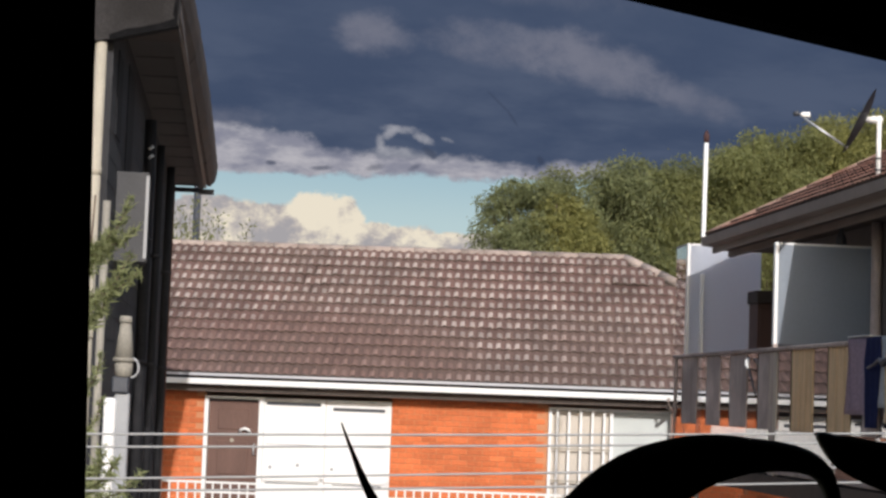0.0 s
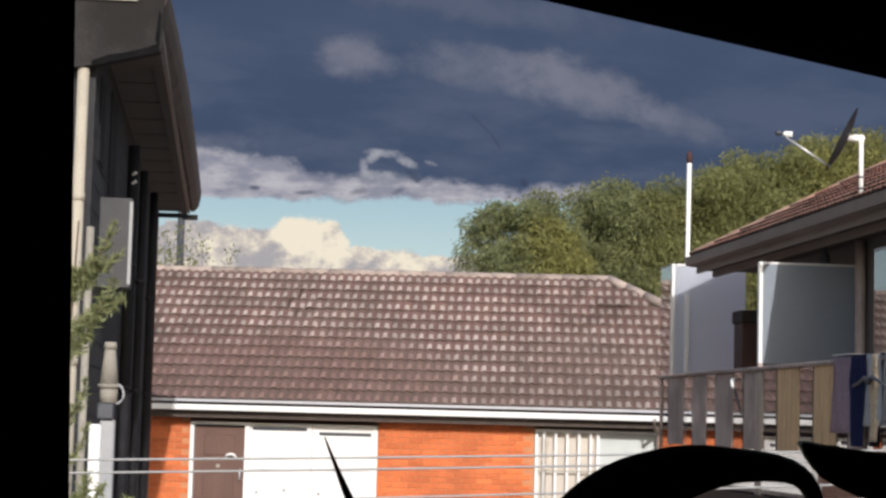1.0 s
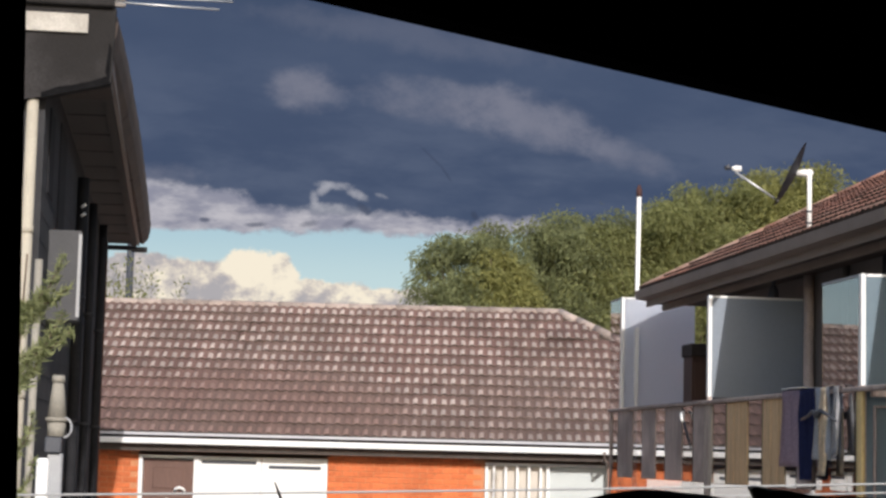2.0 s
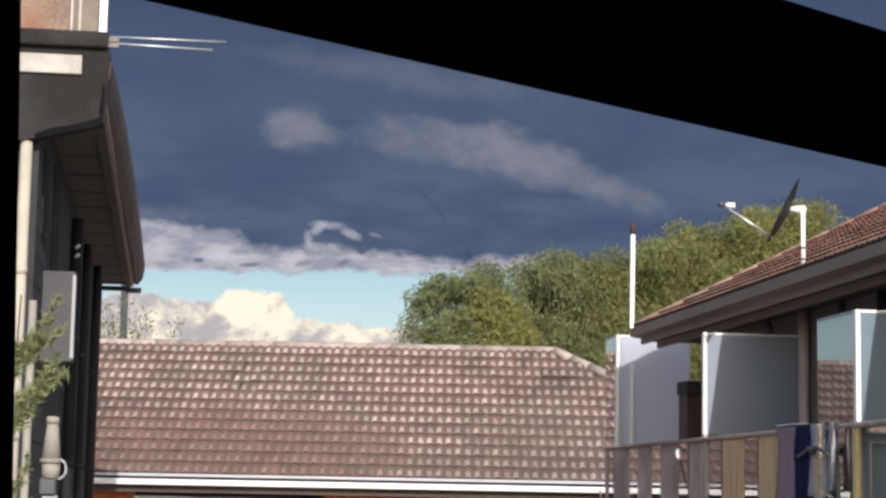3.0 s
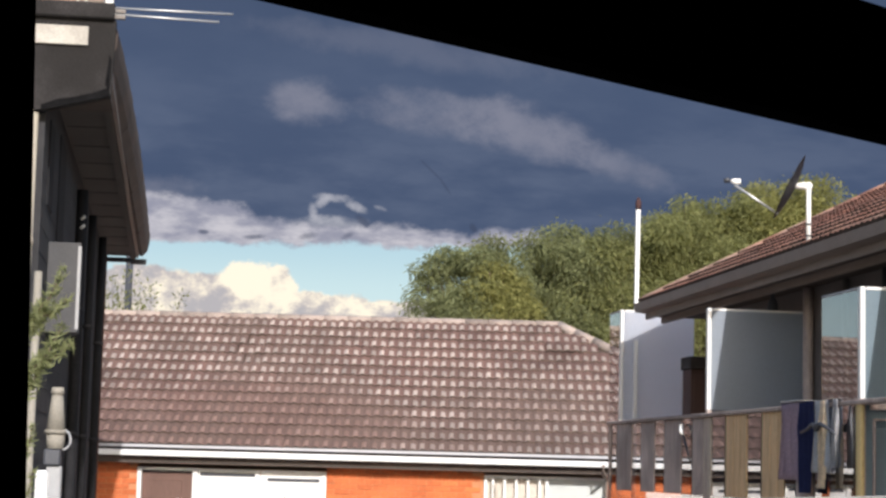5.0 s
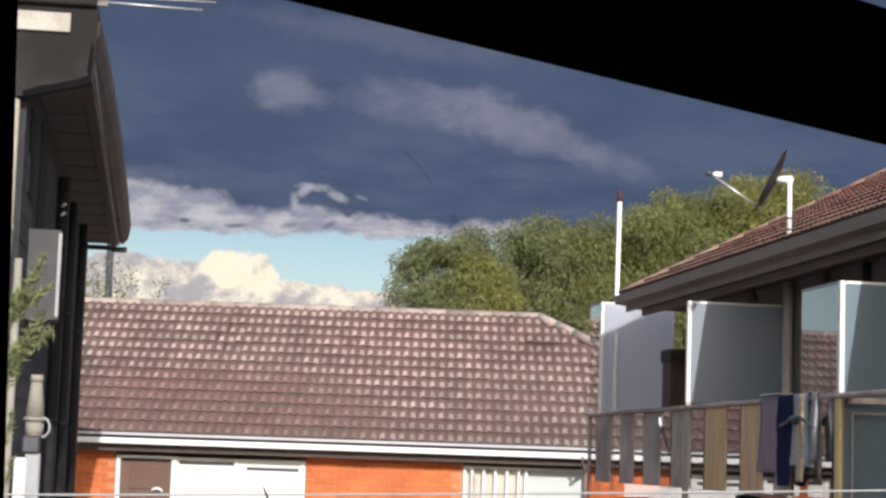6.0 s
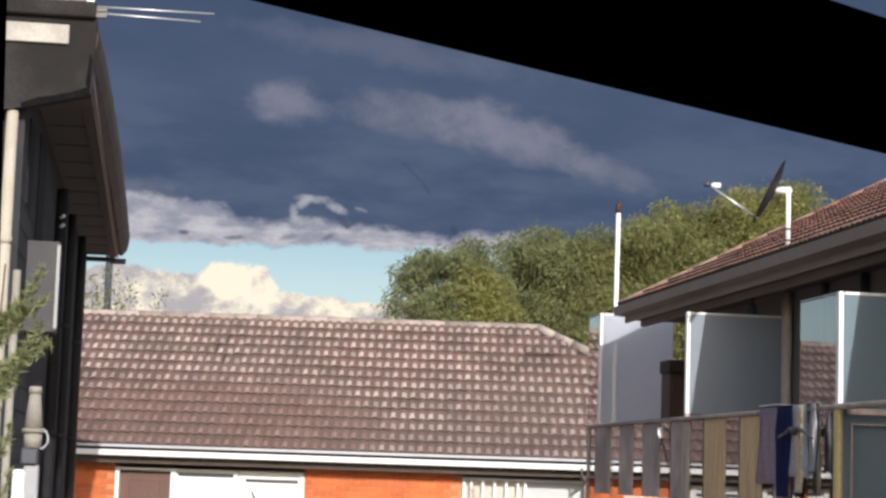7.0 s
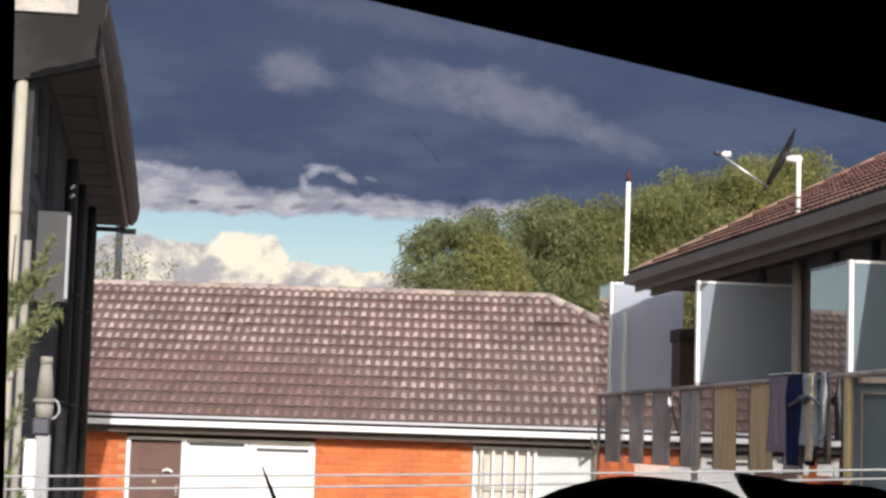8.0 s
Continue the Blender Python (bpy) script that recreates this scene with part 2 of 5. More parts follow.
M["pane"] = clear_glass("smoky_clear_pane", (0.55, 0.55, 0.58), 2.3)
let_light_through(M["frost"], (0.86, 0.89, 0.95), 0.66)
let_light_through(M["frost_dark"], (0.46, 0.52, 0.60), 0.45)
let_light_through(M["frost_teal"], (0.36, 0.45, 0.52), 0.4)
let_light_through(M["leaf"], (0.28, 0.29, 0.08), 0.45)
let_light_through(M["leaf_olive"], (0.24, 0.25, 0.10), 0.45)
let_light_through(M["leaf_yellow"], (0.30, 0.29, 0.08), 0.45)
let_light_through(M["leaf_dark"], (0.2, 0.24, 0.08), 0.4)


# ---- building tools ----
def box(bm, x0, x1, y0, y1, z0, z1, m=None):
    vs = [bm.verts.new((x, y, z)) for z in (z0, z1) for y in (y0, y1) for x in (x0, x1)]
    if m is not None:
        for v in vs:
            v.co = m @ v.co
    for f in ((0, 2, 3, 1), (4, 5, 7, 6), (0, 1, 5, 4), (2, 6, 7, 3), (0, 4, 6, 2), (1, 3, 7, 5)):
        bm.faces.new([vs[i] for i in f])
    return bm


def tube(bm, points, radii, seg=10, cap=True):
    """A round bar along a run of points."""
    pts = [Vector(p) for p in points]
    rings = []
    for i, p in enumerate(pts):
        d = (pts[min(i + 1, len(pts) - 1)] - pts[max(i - 1, 0)]).normalized()
        a = d.orthogonal().normalized() if abs(d.z) > 0.9 else d.cross(Vector((0, 0, 1))).normalized()
        b = d.cross(a)
        r = radii[i] if isinstance(radii, (list, tuple)) else radii
        rings.append([bm.verts.new(p + r * (math.cos(k * math.tau / seg) * a + math.sin(k * math.tau / seg) * b)) for k in range(seg)])
    for r0, r1 in zip(rings, rings[1:]):
        for k in range(seg):
            f = bm.faces.new((r0[k], r0[(k + 1) % seg], r1[(k + 1) % seg], r1[k]))
            f.smooth = True
    if cap:
        bm.faces.new(rings[0][::-1]), bm.faces.new(rings[-1])
    return bm


def prism(bm, profile, axis_from, axis_to):
    """A straight extrusion of a profile given as offsets from the two ends."""
    a = [bm.verts.new(Vector(axis_from) + Vector(p)) for p in profile]
    b = [bm.verts.new(Vector(axis_to) + Vector(p)) for p in profile]
    n = len(profile)
    for i in range(n):
        bm.faces.new((a[i], a[(i + 1) % n], b[(i + 1) % n], b[i]))
    bm.faces.new(a[::-1]), bm.faces.new(b)
    return bm


def soften(bm, width=0.006, seg=1):
    bmesh.ops.remove_doubles(bm, verts=bm.verts, dist=1e-5)
    bmesh.ops.bevel(bm, geom=list(bm.edges), offset=width, segments=seg, affect="EDGES", clamp_overlap=True)
    return bm


def mesh_of(name, bm, mat):
    bmesh.ops.recalc_face_normals(bm, faces=bm.faces)
    me = bpy.data.meshes.new(name)
    bm.to_mesh(me)
    bm.free()
    me.materials.append(mat)
    return me


def part(name, bm, mat, parent=None, label=""):
    ob = new(name, mesh_of(name, bm, mat))
    ob.parent = parent
    return tagged(ob, label)


def thing(name, label, category, m=None, group="", kind=""):
    ob = new(name)
    ob.empty_display_size = 0.1
    if m is not None:
        ob.matrix_world = m
    return tagged(ob, label, category, group, kind)


def B(*a):
    return box(bmesh.new(), *a)


def setting(name, bm, mat, label):
    return tagged(part(name, bm, mat), label, "", "", "structure")


# ---- ground ----
# never in view: made pale concrete so it bounces light into the shade
bm = bmesh.new()
bmesh.ops.create_grid(bm, x_segments=60, y_segments=60, size=900)
for v in bm.verts:
    v.co.z = 0.05 * noise.noise(v.co * 0.08)
setting("ground", bm, M["concrete"], "unseen ground, pale concrete added to bounce light")


# ---- sky backdrop, far behind everything ----
def sky_backdrop():
    m = bpy.data.materials.new("storm_sky")
    m.use_nodes = True
    n, li = m.node_tree.nodes, m.node_tree.links
    n.clear()
    out, em, co = n.new("ShaderNodeOutputMaterial"), n.new("ShaderNodeEmission"), n.new("ShaderNodeTexCoord")
    li.new(em.outputs[0], out.inputs[0])
    sep = n.new("ShaderNodeSeparateXYZ")
    li.new(co.outputs["Object"], sep.inputs[0])

    def math_node(op, a, b=None, c=None):
        k = n.new("ShaderNodeMath")
        k.operation = op
        for i, s in enumerate((a, b, c)):
            if s is None:
                continue
            if isinstance(s, (int, float)):
                k.inputs[i].default_value = s
            else:
                li.new(s, k.inputs[i])
        return k.outputs[0]

    def fbm(scale, detail, sx=1.0, sz=1.0, shift=0.0, rough=0.55):
        mp, t = n.new("ShaderNodeMapping"), n.new("ShaderNodeTexNoise")
        mp.inputs["Scale"].default_value = (sx, 1, sz)
        mp.inputs["Location"].default_value = (shift, shift, shift)
        li.new(co.outputs["Object"], mp.inputs[0])
        li.new(mp.outputs[0], t.inputs["Vector"])
        t.inputs["Scale"].default_value, t.inputs["Detail"].default_value = scale, detail
        t.inputs["Roughness"].default_value = rough
        return t.outputs["Fac"]

    def step(v, lo, hi):
        r = n.new("ShaderNodeMapRange")
        r.interpolation_type = "SMOOTHSTEP"
        li.new(v, r.inputs[0])
        r.inputs["From Min"].default_value, r.inputs["From Max"].default_value = lo, hi
        return r.outputs[0]

    def blend(fac, a, b):
        k = n.new("ShaderNodeMix")
        k.data_type = "RGBA"
        li.new(fac, k.inputs["Factor"])
        for i, s in ((6, a), (7, b)):
            if isinstance(s, tuple):
                k.inputs[i].default_value = (*s, 1)
            else:
                li.new(s, k.inputs[i])
        return k.outputs[2]

    def blob(x, z, rx, rz, tilt=0.0):
        """A soft oval round a place on the sheet, ragged by noise: one at its heart, nought outside."""
        dx, dz = math_node("SUBTRACT", sep.outputs[0], x), math_node("SUBTRACT", sep.outputs[2], z)
        c, s = math.cos(tilt), math.sin(tilt)
        a = math_node("DIVIDE", math_node("ADD", math_node("MULTIPLY", dx, c), math_node("MULTIPLY", dz, s)), rx)
        b = math_node("DIVIDE", math_node("SUBTRACT", math_node("MULTIPLY", dz, c), math_node("MULTIPLY", dx, s)), rz)
        return math_node("SUBTRACT", 1.0, math_node("ADD", math_node("MULTIPLY", a, a), math_node("MULTIPLY", b, b)))

    X, Z = sep.outputs[0], sep.outputs[2]
    rag = math_node("SUBTRACT", fbm(0.045, 9, 1, 1.4, 3.0, 0.62), 0.5)
    soft_rag = math_node("SUBTRACT", fbm(0.016, 5, 1, 2.2, 9.0, 0.5), 0.5)
    wispy = fbm(0.02, 9, 0.7, 2.4, 21.0, 0.6)
    # blue strip, paler towards the horizon
    color = blend(step(Z, 84, 122), (0.55, 0.71, 0.74), (0.42, 0.60, 0.69))
    # lit cumulus on the horizon
    heap = None
    for x, z, rx, rz in ((-100, 80, 26, 27), (-150, 80, 46, 21), (-66, 76, 44, 15), (-25, 76, 40, 12), (30, 74, 60, 12), (-215, 70, 60, 24), (120, 70, 90, 14)):
        b = blob(x, z, rx, rz)
        heap = b if heap is None else math_node("MAXIMUM", heap, b)
    heap = math_node("ADD", heap, math_node("MULTIPLY", rag, 1.7))
    relief = math_node("ADD", math_node("MULTIPLY_ADD", fbm(0.055, 9, 1, 1.3, 14.0, 0.66), 2.1, -0.52),
                       math_node("MULTIPLY_ADD", step(blob(-93, 99, 18, 10), -2.2, 0.9), 0.27, 0.05))
    lit = blend(step(relief, 0.45, 0.85), (0.56, 0.51, 0.49), (0.95, 0.86, 0.70))
    lit = blend(step(relief, 0.34, 0.56), (0.44, 0.42, 0.44), lit)
    color = blend(step(heap, -0.03, 0.22), color, lit)
    # ragged grey-white band under the storm cloud
    low = math_node("MULTIPLY_ADD", X, 0.02, 115.5)
    edge = math_node("SUBTRACT", math_node("MULTIPLY_ADD", rag, 15.0, Z), low)
    band = blend(step(fbm(0.06, 8, 0.6, 1.6, 33.0, 0.6), 0.38, 0.66), (0.28, 0.285, 0.36), (0.53, 0.515, 0.56))
    color = blend(step(edge, -1.0, 2.2), color, band)
    # storm cloud
    high = math_node("MULTIPLY_ADD", math_node("MAXIMUM", math_node("MULTIPLY", X, -1.0), 0.0), 0.085, 120.5)
    top = math_node("SUBTRACT", math_node("ADD", math_node("MULTIPLY_ADD", rag, 20.0, Z), math_node("MULTIPLY", soft_rag, 26.0)), high)
    storm = blend(step(wispy, 0.34, 0.68), (0.058, 0.084, 0.152), (0.090, 0.118, 0.190))
    storm = blend(step(Z, 150, 235), storm, blend(step(soft_rag, -0.2, 0.25), (0.062, 0.089, 0.158), (0.078, 0.106, 0.178)))
    storm = blend(math_node("MULTIPLY", step(Z, 198, 262), 0.8), storm, (0.050, 0.074, 0.136))
    for x, z, rx, rz, tilt, gain in ((-76, 190, 20, 13, -0.1, 0.8), (2, 187, 52, 12, -0.10, 0.6), (44, 180, 46, 14, -0.2, 0.66), (86, 167, 40, 9, -0.3, 0.5), (-170, 141, 40, 8, 0.0, 0.5), (-20, 222, 90, 10, -0.1, 0.25)):
        veil = math_node("ADD", blob(x, z, rx, rz, tilt), math_node("MULTIPLY", rag, 3.4))
        storm = blend(math_node("MULTIPLY", step(veil, -0.5, 1.3), gain), storm, (0.215, 0.222, 0.285))
    color = blend(step(top, -2.0, 4.5), color, storm)
    # bright torn curls in the cloud's foot
    for x, z, rx, rz, tilt in ((-60, 140, 13, 2.6, 0.0), (-71, 133, 3.0, 5, 0.2), (-66, 137.5, 5, 3, 0.6), (-48, 136, 8, 3, -0.5), (-34, 135, 5, 1.8, -0.3), (-60, 127, 22, 4, 0.0)):
        curl = math_node("ADD", blob(x, z, rx, rz, tilt), math_node("MULTIPLY", rag, 5.0))
        color = blend(math_node("MULTIPLY", step(curl, 0.0, 1.6), 0.7), color, (0.47, 0.47, 0.52))
    # dark threads of scud
    for x, z, rx, rz, tilt, gain in ((-9, 157.5, 9, 1.1, -0.75, 0.65), (-1, 149, 6, 1.0, -0.95, 0.6), (15, 127, 3.0, 2.0, -0.9, 0.8), (-100, 117.5, 6, 1.6, 0.1, 0.7), (-127, 119, 3, 1.5, 0.0, 0.7), (-73, 119, 6, 2.2, 0.2, 0.7), (-52, 120, 5, 2.0, 0.4, 0.7), (-44, 128, 6, 2.4, -0.6, 0.7)):
        thread = math_node("ADD", blob(x, z, rx, rz, tilt), math_node("MULTIPLY", rag, 3.0))
        color = blend(math_node("MULTIPLY", step(thread, -0.2, 1.2), gain), color, (0.05, 0.066, 0.115))
    li.new(color, em.inputs[0])
    em.inputs[1].default_value = 1.0
    bm = bmesh.new()
    bmesh.ops.create_grid(bm, x_segments=1, y_segments=1, size=1)
    for v in bm.verts:
        v.co = Vector((v.co.x * 900, 0, 300 + v.co.y * 340))
    ob = setting("backdrop", bm, m, "storm clouds over a strip of blue sky")
    ob.location = (140, 1000, EYE)


sky_backdrop()


# ---- brick house across the yard ----
HX = pose(3, 30, EYE, 0, 0, -8)
house = thing("brick_house", "orange brick single-storey house with a brown tiled hip roof", "house", HX)
GZ = -EYE
S0, S1 = -5.2, 9.5
# front wall, in pieces round the openings
WALL_TOP = -0.026
wall = None
for s0, s1, z0, z1 in ((-0.57, 1.88, GZ, WALL_TOP), (S0, -3.52, GZ, WALL_TOP), (-3.52, -0.57, GZ, -2.25), (1.88, 3.85, GZ, -1.75), (3.85, S1, GZ, WALL_TOP)):
    w = part("wall", B(s0, s1, 0.012, 0.2, z0, z1), M["mortar"], house)
    wall = wall or w
part("side_wall", B(S0, S0 + 0.2, 0.2, 7.6, GZ, WALL_TOP), M["mortar"], house)
part("side_wall", B(S1 - 0.2, S1, 0.2, 7.6, GZ, WALL_TOP), M["mortar"], house)
part("back_wall", B(S0 + 0.2, S1 - 0.2, 7.4, 7.6, GZ, WALL_TOP), M["mortar"], house)
part("floor_slab", B(S0 + 0.2, S1 - 0.2, 0.2, 7.4, GZ, -2.25), M["grey_board"], house)

# roof: front slope, hips at both ends, back slope
RUN, RISE, EAVE_Z, EAVE_Y = 3.8, 2.29, 0.24, -0.27
RIDGE_Z, RIDGE_Y = EAVE_Z + RISE, EAVE_Y + RUN
RIDGE_L, RIDGE_R = -7.5, 3.22
EAVE_L, EAVE_R = -11.0, 7.62
bm = bmesh.new()
t = 0.05
pts = dict(a=(EAVE_L, EAVE_Y, EAVE_Z), b=(EAVE_R, EAVE_Y, EAVE_Z), c=(RIDGE_R, RIDGE_Y, RIDGE_Z), d=(RIDGE_L, RIDGE_Y, RIDGE_Z),
           e=(EAVE_R, EAVE_Y + 2 * RUN, EAVE_Z), f=(EAVE_L, EAVE_Y + 2 * RUN, EAVE_Z))
vs = {k: bm.verts.new(Vector(p) - Vector((0, 0, t))) for k, p in pts.items()}
for face in ("abcd", "becc", "efdc", "fadd"):
    bm.faces.new([vs[k] for k in dict.fromkeys(face)])
bm.faces.new([vs[k] for k in "afeb"])
roof = part("roof", bm, M["dark_wood"], house, "weathered brown concrete tile roof")


def tile_mesh(w, l, lift=1.0):
    """An interlocking tile: two raised rolls in paler tones, flat pans between, a thick darker lower edge. x across, y
    up the slope.
    """
    bm = bmesh.new()
    prof = [(0.0, 0.004), (0.07, 0.004), (0.13, 0.026), (0.22, 0.033), (0.32, 0.026), (0.39, 0.004), (0.55, 0.004), (0.61, 0.020), (0.70, 0.027), (0.80, 0.020), (0.87, 0.004), (1.0, 0.004)]
    ends = ((0.0, 0.020, 1.0), (0.10, 0.019, 1.0), (0.55, 0.009, 0.92), (0.66, 0.006, 0.88), (1.08, -0.006, 0.7))
    rows_t = [[bm.verts.new((w * (x - 0.5), l * y, z * k * lift + dz)) for x, z in prof] for y, dz, k in ends]
    bt = [bm.verts.new((w * (x - 0.5), 0.006, z * lift - 0.016)) for x, z in prof]
    for i in range(len(prof) - 1):
        for j in range(4):
            f = bm.faces.new((rows_t[j][i], rows_t[j][i + 1], rows_t[j + 1][i + 1], rows_t[j + 1][i]))
            f.smooth = True
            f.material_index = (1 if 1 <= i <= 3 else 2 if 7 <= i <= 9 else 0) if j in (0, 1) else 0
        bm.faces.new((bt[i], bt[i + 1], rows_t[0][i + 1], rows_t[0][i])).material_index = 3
    return bm


def roof_ridge(points, r, mat, parent, label=""):
    """Half-round cappings laid end to end along a ridge or hip."""
    a, b = Vector(points[0]), Vector(points[1])
    n = max(2, int((b - a).length / 0.40))
    d = (b - a) / n
    for i in range(n):
        bm = bmesh.new()
        tube(bm, [a + d * i, a + d * (i + 1.06)], [r * 1.08, r * 0.96], 12)
        part("ridge_capping", bm, mat, parent, label)


def front_gutter(bm, x0, x1, y, z, w, h):
    """A box gutter with a rolled lip, open at the top."""
    prism(bm, [(0, 0, 0), (0, 0, h), (0, -0.012, h + 0.008), (0, -0.02, h - 0.006), (0, -0.012, -0.012), (0, w, -0.012), (0, w, h), (0, w - 0.012, h), (0, w - 0.012, 0)],
          (x0, y, z), (x1, y, z))
    return bm


part("gutter", front_gutter(bmesh.new(), EAVE_L, EAVE_R, EAVE_Y - 0.12, 0.088, 0.13, 0.064), M["white"], house, "white painted metal gutter")
part("fascia", B(EAVE_L, EAVE_R, EAVE_Y + 0.012, EAVE_Y + 0.036, -0.04, 0.19), M["dark_wood"], house, "dark timber fascia")
part("barge_trim", B(EAVE_L, EAVE_R, EAVE_Y - 0.10, EAVE_Y - 0.06, 0.204, 0.246), M["trim_grey"], house, "pale edge strip over the gutter")
part("soffit", B(EAVE_L, EAVE_R, EAVE_Y + 0.04, 0.3, -0.03, -0.012), M["dark_wood"], house, "dark eaves lining")
roof_ridge((pts["d"], pts["c"]), 0.085, M["tile_half_pale"], roof)
roof_ridge((pts["c"], pts["b"]), 0.085, M["tile_half_pale"], roof)


# front door with its frame
door = part("door", B(-3.45, -2.66, 0.05, 0.09, -2.22, -0.15), M["brown"], house, "dark brown panelled front door")
for z0, z1 in ((-0.62, -0.30), (-1.32, -0.80), (-2.0, -1.5)):
    bm = B(-3.30, -2.82, 0.036, 0.052, z0, z1)
    part("door_panel", soften(bm, 0.012), M["brown"], door)
bm = bmesh.new()
tube(bm, [(-2.95, 0.03, -0.66), (-2.93, 0.0, -0.62), (-2.87, -0.01, -0.60), (-2.81, 0.0, -0.62), (-2.79, 0.03, -0.66)], 0.022, 8)
part("knocker", bm, M["white"], door, "pale knocker")
bm = bmesh.new()
tube(bm, [(-3.07, 0.05, -0.79), (-3.07, 0.02, -0.79)], 0.03, 12)
part("spyhole", bm, M["cream"], door)
bm = bmesh.new()
tube(bm, [(-2.72, 0.05, -1.0), (-2.72, 0.0, -1.0), (-2.72, -0.005, -0.86), (-2.72, 0.05, -0.84)], 0.014, 8)
part("door_handle", bm, M["metal"], door)
bm = bmesh.new()
for a in ((-3.515, -3.455, -2.25, -0.10), (-2.655, -2.575, -2.25, -0.10), (-3.455, -2.655, -0.145, -0.10)):
    box(bm, a[0], a[1], -0.02, 0.1, a[2], a[3])
part("door_frame", bm, M["white"], house, "white door frame")
part("door_gap", B(-3.45, -2.66, 0.03, 0.05, -0.175, -0.148), M["dark_metal"], house, "dark gap over the door")
# white sheeted side panels beside the door, with dark slots
for s0, s1, slots in ((-2.57, -1.61, ((-2.54, -1.67),)), (-1.60, -0.575, ((-1.49, -0.68),))):
    zt = -0.105
    pan = part("side_panel", B(s0, s1, 0.03, 0.08, -2.25, zt), M["white"], house, "white boarded panel beside the door")
    for a, b in slots:
        top = -0.165 if s0 < -2 else -0.225
        part("vent_slot", B(a, b, 0.018, 0.034, top - 0.05, top), M["dark_metal"], pan, "dark vent slot")
        part("vent_slot", B(a + 0.02, b - 0.02, 0.018, 0.034, -1.47, -1.425), M["dark_metal"], pan)
    part("panel_rail", soften(B(s0 + 0.01, s1 - 0.01, 0.0, 0.034, -1.40, -1.34), 0.004), M["white"], pan)
    part("panel_seam", B(s0 + 0.03, s1 - 0.09, 0.026, 0.0335, -0.83, -0.82), M["grey_box"], pan)
    part("panel_stile", soften(B(s1 - 0.075, s1 - 0.01, 0.0, 0.034, -2.2, zt - 0.01), 0.004), M["white"], pan)
    for dx in (0.12, 0.55):
        bm = bmesh.new()
        tube(bm, [(s0 + dx, 0.034, -1.20 + dx * 0.1), (s0 + dx, 0.012, -1.20 + dx * 0.1)], 0.026, 10)
        part("bolt_cover", bm, M["grey_box"], pan)


def barred_window(s0, s1, z0, z1, split, bars):
    win = part("window", B(s0 + 0.04, s1 - 0.04, 0.10, 0.115, z0 + 0.04, z1 - 0.04), M["interior"], house, "white framed window with a grey pane standing for its reflection")
    if bars:
        part("blind", B(s0 + 0.045, split - 0.025, 0.085, 0.098, z0 + 0.05, z1 - 0.06), M["blind"], win, "pale tan blind")
    bm = bmesh.new()
    for a in ((s0, s0 + 0.045, z0, z1), (s1 - 0.045, s1, z0, z1), (s0 + 0.045, s1 - 0.045, z1 - 0.045, z1), (s0 + 0.045, s1 - 0.045, z0, z0 + 0.05), (split - 0.025, split + 0.025, z0 + 0.05, z1 - 0.045)):
        box(bm, a[0], a[1], -0.005, 0.12, a[2], a[3])
    part("window_frame", bm, M["white"], win)
    for i in range(bars):
        x = s0 + 0.045 + (split - s0 - 0.07) * (i + 0.5) / bars
        part("window_bar", soften(B(x - 0.02, x + 0.02, -0.02, 0.01, z0 + 0.03, z1 - 0.03), 0.004), M["white"], win)
    for z in (z0 + 0.45, z0 + 0.95):
        part("cross_bar", soften(B(s0 + 0.04, split - 0.02, -0.026, -0.021 + 0.012, z - 0.012, z + 0.012), 0.003), M["cream"], win)
    part("window_sill", soften(B(s0 - 0.05, s1 + 0.05, -0.06, 0.1, z0 - 0.06, z0 - 0.002), 0.008), M["white"], win)


barred_window(1.89, 3.84, -1.68, -0.09, 2.87, 5)
# downpipe bracket under the gutter and the clamp
bm = bmesh.new()
tube(bm, [(3.70, -0.55, 0.10), (3.70, -0.5, -0.02), (3.78, -0.12, -0.08), (3.80, -0.05, -0.2), (3.80, -0.05, GZ + 0.05)], 0.03, 8)
part("downpipe", bm, M["gutter_brown"], house, "thin brown downpipe")

# low white railing in front of the house
rail = thing("porch_railing", "low white metal railing in front of the brick house", "railing", HX)
for z in (-1.36, -1.50, -2.3):
    part("rail", B(-5.0, 4.6, -2.02, -1.985, z - 0.015, z + 0.015), M["white"], rail)
me = None
for i in range(75):
    if me is None:
        ob = part("baluster", B(-0.012, 0.012, -2.015, -1.991, -2.59, -1.376), M["white"], rail)
        me = ob.data
    else:
        ob = new("baluster", me)
        ob.parent = rail
    ob.location.x = -4.95 + i * 0.128


# ---- two-storey building with balconies ----
flats = thing("apartment_block", "dark-walled block with a terracotta roof and an upper balcony", "building")
GX, GZ2 = 5.32, EYE + 1.915         # gutter line
YN, YF = -3.0, 21.48                # the block runs from behind the viewer to here
WX = 5.95
DECK = EYE - 0.62
part("upper_wall", B(WX, WX + 0.1, YN, YF - 0.5, DECK, GZ2 - 0.05), M["block_wall"], flats)
part("wall", B(8.6, 8.8, YN, YF - 0.5, 0, GZ2 - 0.05), M["block_wall"], flats)
part("gable_wall", prism(bmesh.new(), [(0, 0, 0), (0.2, 0, 0.12), (3.3, 0, 3.3 * 0.5), (6.6, 0, 0.1), (6.6, 0, 0)], (GX + 0.3, YF - 0.5, GZ2 - 0.05), (GX + 0.3, YF - 0.4, GZ2 - 0.05)), M["grey_board"], flats)
part("end_wall", B(8.8, 12.0, YF - 0.7, YF - 0.5, 0, GZ2 - 0.05), M["grey_board"], flats)
